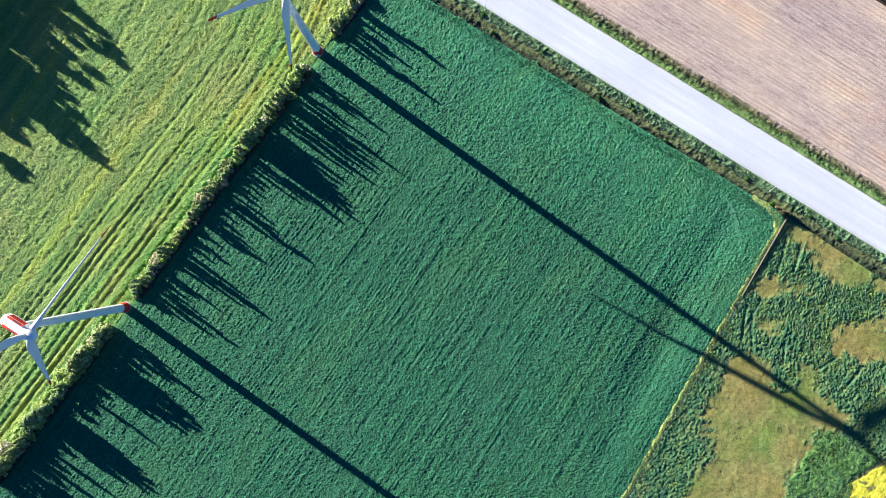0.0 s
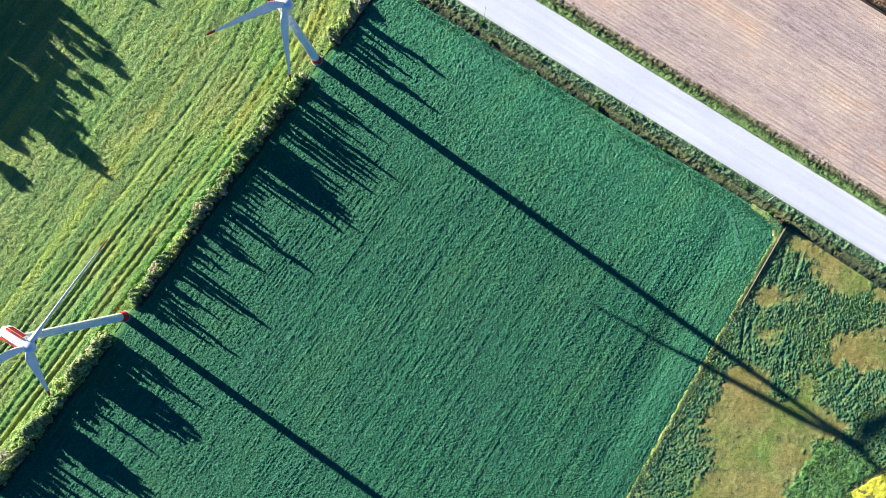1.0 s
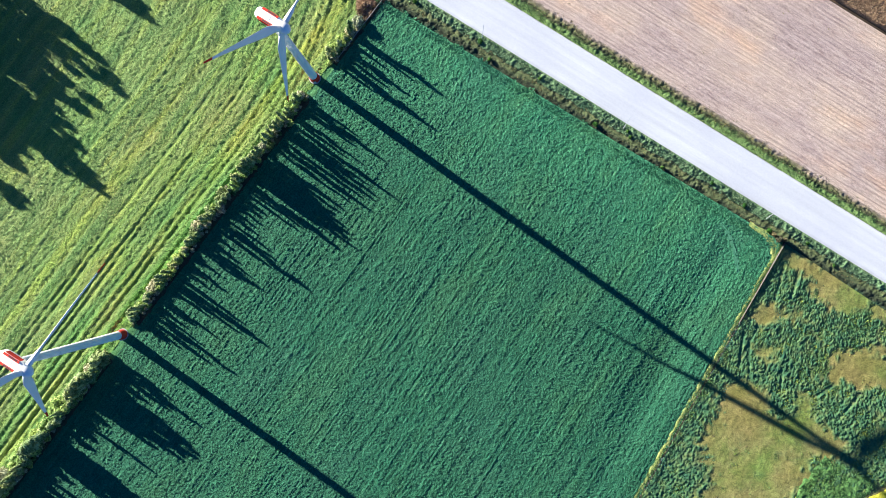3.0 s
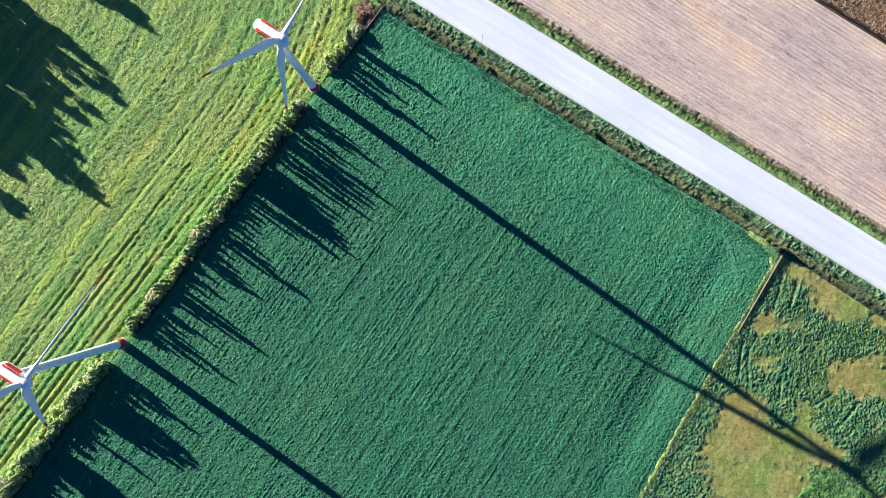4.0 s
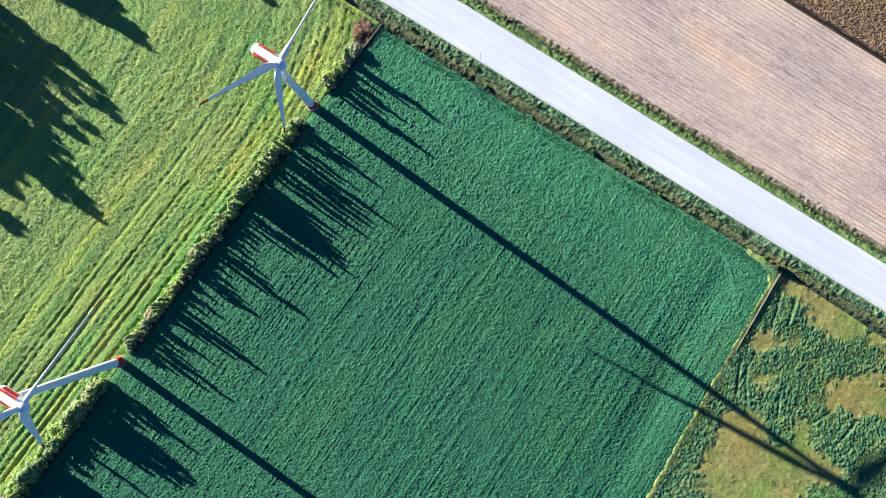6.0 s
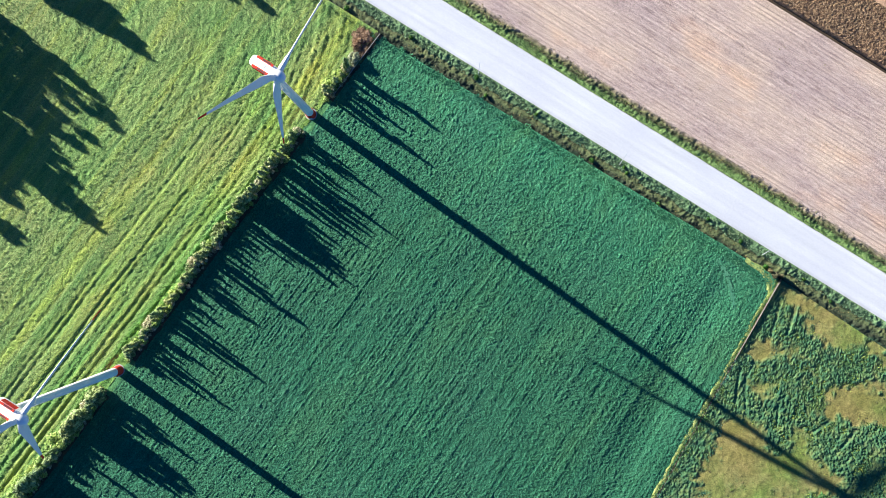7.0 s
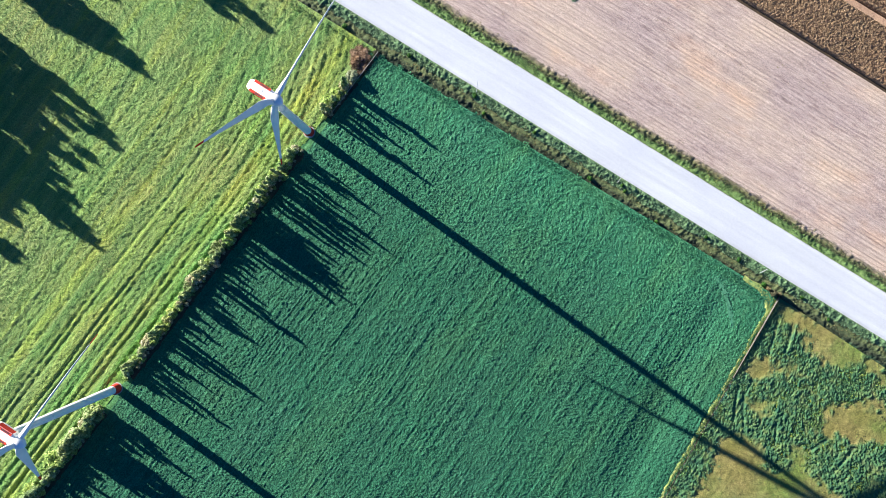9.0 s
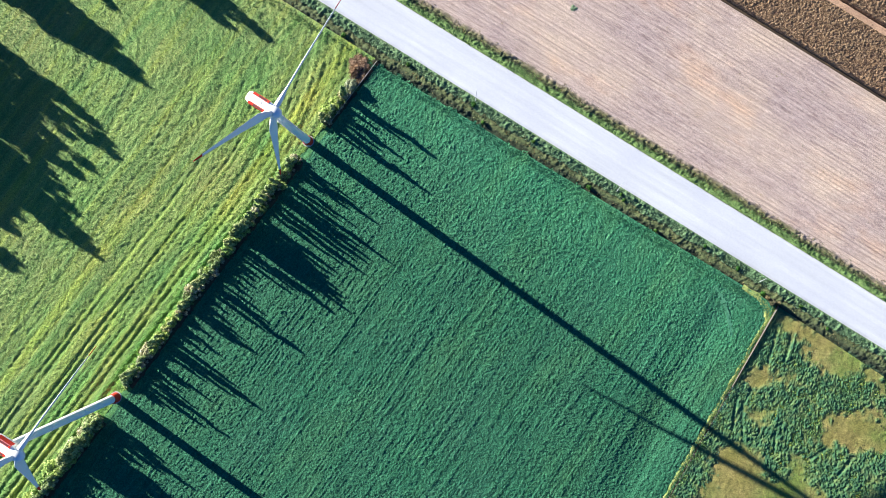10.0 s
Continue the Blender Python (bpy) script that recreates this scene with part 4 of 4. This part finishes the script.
WOOD = [(tx - 0.813 * REACH * h, ty + 0.582 * REACH * h, h) for tx, ty, h in TIPS]
used = set()
for n, (tx, ty, h) in enumerate(WOOD):
    m = place((tx, ty), 0, pick.uniform(0, 6.28), pick.uniform(0.85, 1.1) * (0.6 if h == 17.4 else 1.0), h / 16)
    if n % 3 in used:
        copy_at(BROAD[n % 3], m)
    else:
        BROAD[n % 3].matrix_basis = m
        used.add(n % 3)


# ---------------------------------------------------------------- wind turbines
def ring_loft(rings, caps=True):
    """A bmesh skin over rings of points."""
    bm = bmesh.new()
    rows = [[bm.verts.new(p) for p in ring] for ring in rings]
    n = len(rows[0])
    for a, b in zip(rows[:-1], rows[1:]):
        for i in range(n):
            bm.faces.new((a[i], a[(i + 1) % n], b[(i + 1) % n], b[i]))
    if caps:
        bm.faces.new(rows[0][::-1])
        bm.faces.new(rows[-1])
    bmesh.ops.recalc_face_normals(bm, faces=bm.faces)
    return bm


def circle(r, z, n=32):
    return [(r * math.cos(2 * math.pi * i / n), r * math.sin(2 * math.pi * i / n), z) for i in range(n)]


def rounded_box(sx, sy, sz, bevel, segments=3):
    bm = bmesh.new()
    bmesh.ops.create_cube(bm, size=1)
    bmesh.ops.scale(bm, vec=(sx, sy, sz), verts=bm.verts)
    bmesh.ops.bevel(bm, geom=bm.edges[:], offset=bevel, segments=segments, profile=0.5, affect="EDGES")
    return bm


def blade_rings(r0, r1, n):
    rings = []
    for k in range(n + 1):
        r = r0 + (r1 - r0) * k / n
        f = r / 34.5
        if f < 0.08:
            chord, thick = 1.7, 1.6
        else:
            g = min(1, (f - 0.08) / 0.14)
            chord = 1.7 + (2.9 - 1.7) * g if f < 0.22 else 2.9 - 2.35 * ((f - 0.22) / 0.78) ** 0.9
            thick = 1.6 + (0.75 - 1.6) * g if f < 0.22 else 0.75 - 0.62 * ((f - 0.22) / 0.78) ** 0.8
        twist = radians(16 * (1 - f) ** 1.5 + 4)
        ring = []
        for i in range(14):
            a = 2 * math.pi * i / 14
            cx = chord * (0.5 * math.cos(a) + (0.18 if f > 0.08 else 0))
            cy = thick * 0.5 * math.sin(a) * (0.65 + 0.35 * -math.cos(a) if f > 0.15 else 1)
            ring.append((cx * math.cos(twist) - cy * math.sin(twist), cx * math.sin(twist) + cy * math.cos(twist) - 0.8 * f * f, r))
        rings.append(ring)
    return rings


def wind_turbine(x, y, axis, first_blade, label):
    """axis: degrees of the shaft in plan, pointing from nacelle to rotor; first_blade: degrees from upright."""
    t = new("wind_turbine")
    t.matrix_basis = pose(x, y, 0)
    tagged(t, label, "wind turbine", "wind turbines")
    top = 63.8
    part("foundation", ring_loft([circle(2.1, -0.3), circle(2.1, 0.25), circle(2.0, 0.35)]), M_CONCRETE, t, "round concrete foundation")
    part("base_band", ring_loft([circle(1.75, 0.3), circle(1.75, 0.5), circle(1.62, 4.2), circle(1.54, 4.22)]), M_RED, t, "red painted tower foot", smooth=False)
    rad = lambda z: 1.50 - 0.42 * z / top
    for a, b in ((4.1, 25), (25.06, 45), (45.06, top)):
        part("tower", ring_loft([circle(rad(a), a), circle(rad(b) + 0.0, b - 0.2), circle(rad(b) + 0.06, b - 0.19), circle(rad(b) + 0.06, b)]), M_WHITE, t, "tapered white steel tower section", smooth=False)
    door = part("door", rounded_box(0.95, 0.16, 2.1, 0.05), M_STEEL, t, "grey steel door", pose(0.3, -1.9, 1.7))
    shell = []
    for nx, k in ((-4.7, 0.45), (-4.55, 0.66), (-4.2, 0.82), (-3.5, 0.94), (-2.4, 1.0), (1.2, 1.0), (2.2, 0.94), (2.9, 0.82)):
        ring = []
        for i in range(24):
            w = 2 * math.pi * i / 24
            cy, cz = math.cos(w), math.sin(w)
            ring.append((nx, 1.72 * k * math.copysign(abs(cy) ** 0.35, cy), 1.8 * (0.35 + 0.65 * k) * math.copysign(abs(cz) ** 0.35, cz)))
        shell.append(ring)
    nac = part("nacelle", ring_loft(shell), M_WHITE, t, "white rounded nacelle housing", Matrix.Translation((0, 0, top + 1.9)) @ Matrix.Rotation(radians(axis), 4, "Z"))
    for sy in (-1, 1):
        part("stripe", rounded_box(4.6, 0.10, 1.9, 0.03, 1), M_RED, nac, "red side stripe", pose(-0.9, sy * 1.72, 0.5))
        part("stripe", rounded_box(4.9, 0.66, 0.12, 0.03, 1), M_RED, nac, "red edge stripe", pose(-0.9, sy * 1.34, 1.78))
        part("vent", rounded_box(2.6, 0.34, 0.08, 0.02, 1), M_DARK, nac, "dark roof vent", pose(-0.4, sy * 1.38, 1.82))
    part("hatch", rounded_box(0.9, 0.9, 0.06, 0.02), M_WHITE, nac, "white roof hatch", pose(-0.6, 0, 1.82))
    part("mast", ring_loft([circle(0.05, 0, 8), circle(0.04, 1.6, 8)]), M_STEEL, nac, "thin wind sensor mast", pose(-3.2, 0.4, 1.6))
    hub_m = Matrix.Translation((0, 0, top + 1.9)) @ Matrix.Rotation(radians(axis), 4, "Z") @ Matrix.Rotation(radians(-4), 4, "Y") @ Matrix.Translation((3.3, 0, 0.1)) @ Matrix.Rotation(radians(90), 4, "Y")
    rings = [circle(r, z, 24) for r, z in ((1.45, -1.7), (1.65, -1.5), (1.75, 0.0), (1.65, 0.9), (1.3, 1.7), (0.75, 2.25), (0.15, 2.5))]
    spin = part("spinner", ring_loft(rings), M_WHITE, t, "white rounded spinner", hub_m, smooth=True)
    for k in range(3):
        turn = Matrix.Rotation(radians(first_blade + 120 * k), 4, "Z") @ Matrix.Rotation(radians(-90), 4, "Y")
        b = part("blade", ring_loft(blade_rings(0.9, 31.2, 22)), M_WHITE, spin, "long tapered white blade", turn @ Matrix.Rotation(radians(90), 4, "Z"), smooth=True)
        part("blade_tip", ring_loft(blade_rings(31.21, 34.5, 5)), M_RED, b, "red blade tip", smooth=True)
    return t


wind_turbine(-44.3, 70.0, -32.0, 36.0, "tall white wind turbine with red tower foot")
wind_turbine(-112.3, -20.6, -33.0, 24.0, "tall white wind turbine with red stripes beside hedge gap")


# ---------------------------------------------------------------- fence, poles
def fence(start, way, bays, boarded, railed, label, tall_boards=1.3):
    """Posts a little out of true; upright boards in the first bays, then rails, then wires."""
    f = new("boundary_fence")
    tagged(f, label, "fence", "field fences")
    f.matrix_basis = Matrix.Translation((start[0], start[1], 0)) @ Matrix.Rotation(math.atan2(way[1], way[0]), 4, "Z")
    post, board, wire, plank = [bpy.data.meshes.new(n) for n in ("post", "rail", "wire", "board")]
    for me, bm in ((post, rounded_box(0.16, 0.16, 1.6, 0.03, 1)), (board, rounded_box(2.46, 0.05, 0.12, 0.012, 1)), (wire, rounded_box(2.5, 0.025, 0.025, 0.006, 1)), (plank, rounded_box(0.22, 0.03, 1.0, 0.006, 1))):
        bm.to_mesh(me)
        bm.free()
    for i in range(bays + 1):
        link("post", post, M_WOOD, f, m=pose(i * 2.5, 0, 0.65, pick.uniform(-4, 4), pick.uniform(-4, 4), 0))
        for k in range(10 if i < boarded else 0):
            tall = tall_boards * (1 - 0.03 * i) + pick.uniform(-0.08, 0.08)
            link("board", plank, M_WOOD, f, m=pose(i * 2.5 + 0.15 + k * 0.245, 0.1, tall / 2, 0, pick.uniform(-1, 1), 0) @ Matrix.Diagonal((1, 1, tall, 1)))
        for z in (0.4, 0.8, 1.2) if i < bays else ():
            if i < boarded and z < tall_boards:
                continue
            if i < railed:
                link("rail", board, M_PALE_WOOD, f, "pale weathered rail", pose(i * 2.5 + 1.25, 0.11, z + pick.uniform(-0.03, 0.03), 0, pick.uniform(-1, 1), 0))
            else:
                link("wire", wire, M_WIRE, f, "thin rusty fence wire", pose(i * 2.5 + 1.25, 0.09, z + 0.05, 0, pick.uniform(-1, 1), 0))


fence(FENCE_C, FENCE_D, 49, 13, 13, "weathered wooden post fence along the crop's edge")
fence(on_hedge(-13.4, -0.9), HEDGE_D, 11, 11, 11, "weathered wooden rail fence beside the tree row", 0.75)


def leaning_pole(x, y, height, east, north):
    """A thin pole that leans, with an insulator head."""
    p = new("roadside_pole")
    tagged(p, "thin pale leaning pole beside the gravel road", "pole", "roadside poles")
    way = Vector((east, north, height))
    p.matrix_basis = Matrix.Translation((x, y, -0.2)) @ way.to_track_quat("Z", "Y").to_matrix().to_4x4()
    n = way.length
    part("shaft", ring_loft([circle(0.11, 0, 10), circle(0.09, n * 0.5, 10), circle(0.075, n, 10)]), M_STEEL, p, "pale weathered shaft")
    part("cap", ring_loft([circle(0.09, n - 0.02, 10), circle(0.11, n + 0.1, 10), circle(0.05, n + 0.22, 10)]), M_STEEL, p, "small metal cap")


leaning_pole(14.8, 84.1, 7.5, 0.2, 2.5)
leaning_pole(64.8, 52.1, 7.5, 0.7, 2.9)
leaning_pole(115.4, 20.2, 6.0, -0.2, 1.4)


# growth along the fence: yellowish grass on the crop's side, tall weeds on the other
def along_fence(n, s0, s1, r0, r1):
    s, r = rng.uniform(s0, s1, n), rng.uniform(r0, r1, n)
    return FENCE_C[0] + s * FENCE_D[0] - r * FENCE_D[1], FENCE_C[1] + s * FENCE_D[1] + r * FENCE_D[0]


def ribbon(name, line, width, tall, mat, label):
    """A bumpy strip of tall grass along a line of points, width metres to the crop's side."""
    pts = np.array(line, float)
    way = np.gradient(pts, axis=0)
    way /= np.linalg.norm(way, axis=1)[:, None]
    side = np.stack([way[:, 1], -way[:, 0]], 1)
    k = np.linspace(0, 1, int(width / 0.3) + 2)
    p = pts[:, None] + side[:, None] * (k * width)[None, :, None]
    nu, nv = len(pts), len(k)
    x, y = p[..., 0].ravel(), p[..., 1].ravel()
    prof = np.tile(np.clip(np.minimum(k + 0.2, (1 - k) * 3), 0, 1), nu)
    x, y = x + 0.35 * rough_noise(97, x, y, 2.0), y + 0.35 * rough_noise(98, x, y, 2.0)
    z = 0.12 + tall * prof * (0.6 + 0.35 * rough_noise(99, x, y, 1.6) + rng.uniform(-0.22, 0.22, nu * nv))
    i, j = [g.ravel() for g in np.meshgrid(np.arange(nu - 1), np.arange(nv - 1), indexing="ij")]
    a = i * nv + j
    faces = np.stack([a, a + nv, a + nv + 1, a + 1], 1)
    return stuff(link(name, mesh_of(name, np.stack([x, y, z], 1), faces, mat), mat), label, "grass")


ribbon("fence_strip", [FENCE_C + FENCE_D * d for d in np.arange(5, 123, 0.4)], 1.7, 0.34, M_EDGE, "strip of tall yellow-green grass along the fence")
q = np.linspace(0, 1, 70)
ribbon("corner_strip", np.stack([(1 - q) ** 2 * 110 + 2 * q * (1 - q) * 122.5 + q * q * 118.4, (1 - q) ** 2 * 19.2 + 2 * q * (1 - q) * 13.2 + q * q * 4.0], 1), 2.4, 0.4, M_EDGE, "strip of yellowish grass round the crop's corner")
x, y = along_fence(1700, 0, 122, -1.6, -0.1)
stuff(tufts("fence_grass", rng, x, y, 0.05, L_EDGE, rng.uniform(0.25, 0.55, len(x)), rng.uniform(0.2, 0.42, len(x)), 3), "yellow-green grass along the fence", "grass")
x, y = along_fence(1150, 30, 122, 0.2, 2.2)
stuff(tufts("fence_weeds", rng, x, y, 0.05, L_WEED, rng.uniform(0.35, 0.75, len(x)), rng.uniform(0.3, 0.6, len(x)), 3), "tall green weeds behind the fence", "weeds")
# a pale line of taller plants across the corner
q = rng.uniform(0, 1, 130)
x, y = 99.6 + 5.6 * q + 1.2 * np.sin(3 * q) + rng.normal(0, 0.3, 130), 19.5 - 18.5 * q + rng.normal(0, 0.3, 130)
stuff(tufts("crop_ridge", rng, x, y, 0.16, L_RIDGE, rng.uniform(0.7, 1.1, 130), rng.uniform(0.05, 0.09, 130)), "line of paler taller crop plants", "crop")

CORNER = shrub(63, "corner_shrub", L_GREYBROWN, "dark grey-brown shrub at the fence corner", 3.6, 1.7)
CORNER.matrix_basis = place((119.4, 13.2), 0, 0.4, 0.9, 1.0)
copy_thing(CORNER, place((121.2, 12.9), 0, 2.1, 0.7, 0.95))
copy_thing(CORNER, place((117.6, 14.6), 0, 4.1, 0.7, 0.8))
GREEN_SHRUB = shrub(64, "roadside_shrub", L_BROAD, "dark green shrub on the road verge", 1.8, 1.3)
spots = [(-118, -2.0), (-96, -5.5), (-71, -2.5), (-44, -2.2), (-38, -6.0), (-19, -2.4), (6, -5.8), (17, -2.0), (19, -3.2), (34, -6.5), (52, -2.0), (66, -2.6), (78, -5.5), (92, -2.4), (104, -4.0)]
for n, (s, r) in enumerate(spots):
    m = place(on_road(s, r), 0, n * 2.3, 0.55 + 0.4 * pick.random(), 0.6 + 0.5 * pick.random())
    if n:
        copy_thing(GREEN_SHRUB, m)
    else:
        GREEN_SHRUB.matrix_basis = m

FIELD_SHRUB = shrub(65, "field_shrub", L_PALEGREEN, "small pale green bush standing in the stubble", 0.6, 1.5)
FIELD_SHRUB.matrix_basis = place((49.6, 117.2), 0, 0.7, 0.9, 0.35)

# thicket, worn strip and yellow flowers in the pasture's far corner
def mound(name, corners, inside, tall, mat, label, category):
    """A low bumpy mass of growth, cut to a rounded outline."""
    x, y, u, v, fu, fv, f = sheet(corners, 0.4)
    k = inside(x, y) + 0.12 * rough_noise(93, x, y, 4) + 0.08 * rough_noise(94, x, y, 1.5)
    z = tall * np.clip(k * 5, 0, 1) * (0.6 + 0.22 * rough_noise(95, x, y, 2.2) + 0.25 * rough_noise(96, x, y, 0.9) + rng.uniform(-0.13, 0.13, len(x))) - 0.1
    f = f[(k[f] > -0.02).any(1)]
    return stuff(link(name, mesh_of(name, np.stack([x, y, z], 1), f, mat), mat), label, category)


THICKET = [(136.2, -63.4), (131.2, -68.8), (125.6, -76.8), (122.8, -81.8), (119.8, -93.8), (139.2, -93.8), (143.2, -82.2), (152.2, -77.4), (155.4, -72.8), (149.2, -69.8), (143.2, -66.8)]
mound("thicket", [(114, -104), (164, -104), (164, -56), (114, -56)], lambda x, y: inside_by(x, y, THICKET) / 6, 0.75, M_THICKET, "bright green leafy thicket in the pasture", "weeds")
mound("yellow_flowers", [(128, -108), (172, -108), (172, -62), (128, -62)], lambda x, y: np.minimum(-83.0 + (x - 142.7) * 0.55 - y, (x - 142.5) * 0.95 - (y + 83) * 0.1) / 5, 0.4, M_YELLOW, "bright yellow flowering crop in the corner", "flowers")
n = 4200
x, y = rng.uniform(114, 160, n), rng.uniform(-100, -60, n)
keep = inside_by(x, y, THICKET) > 0.4
stuff(tufts("thicket_leaves", rng, x[keep], y[keep], 0.3, L_THICKET, rng.uniform(0.5, 1.0, keep.sum()), rng.uniform(0.2, 0.42, keep.sum()), 3), "green leaves over the thicket", "weeds")
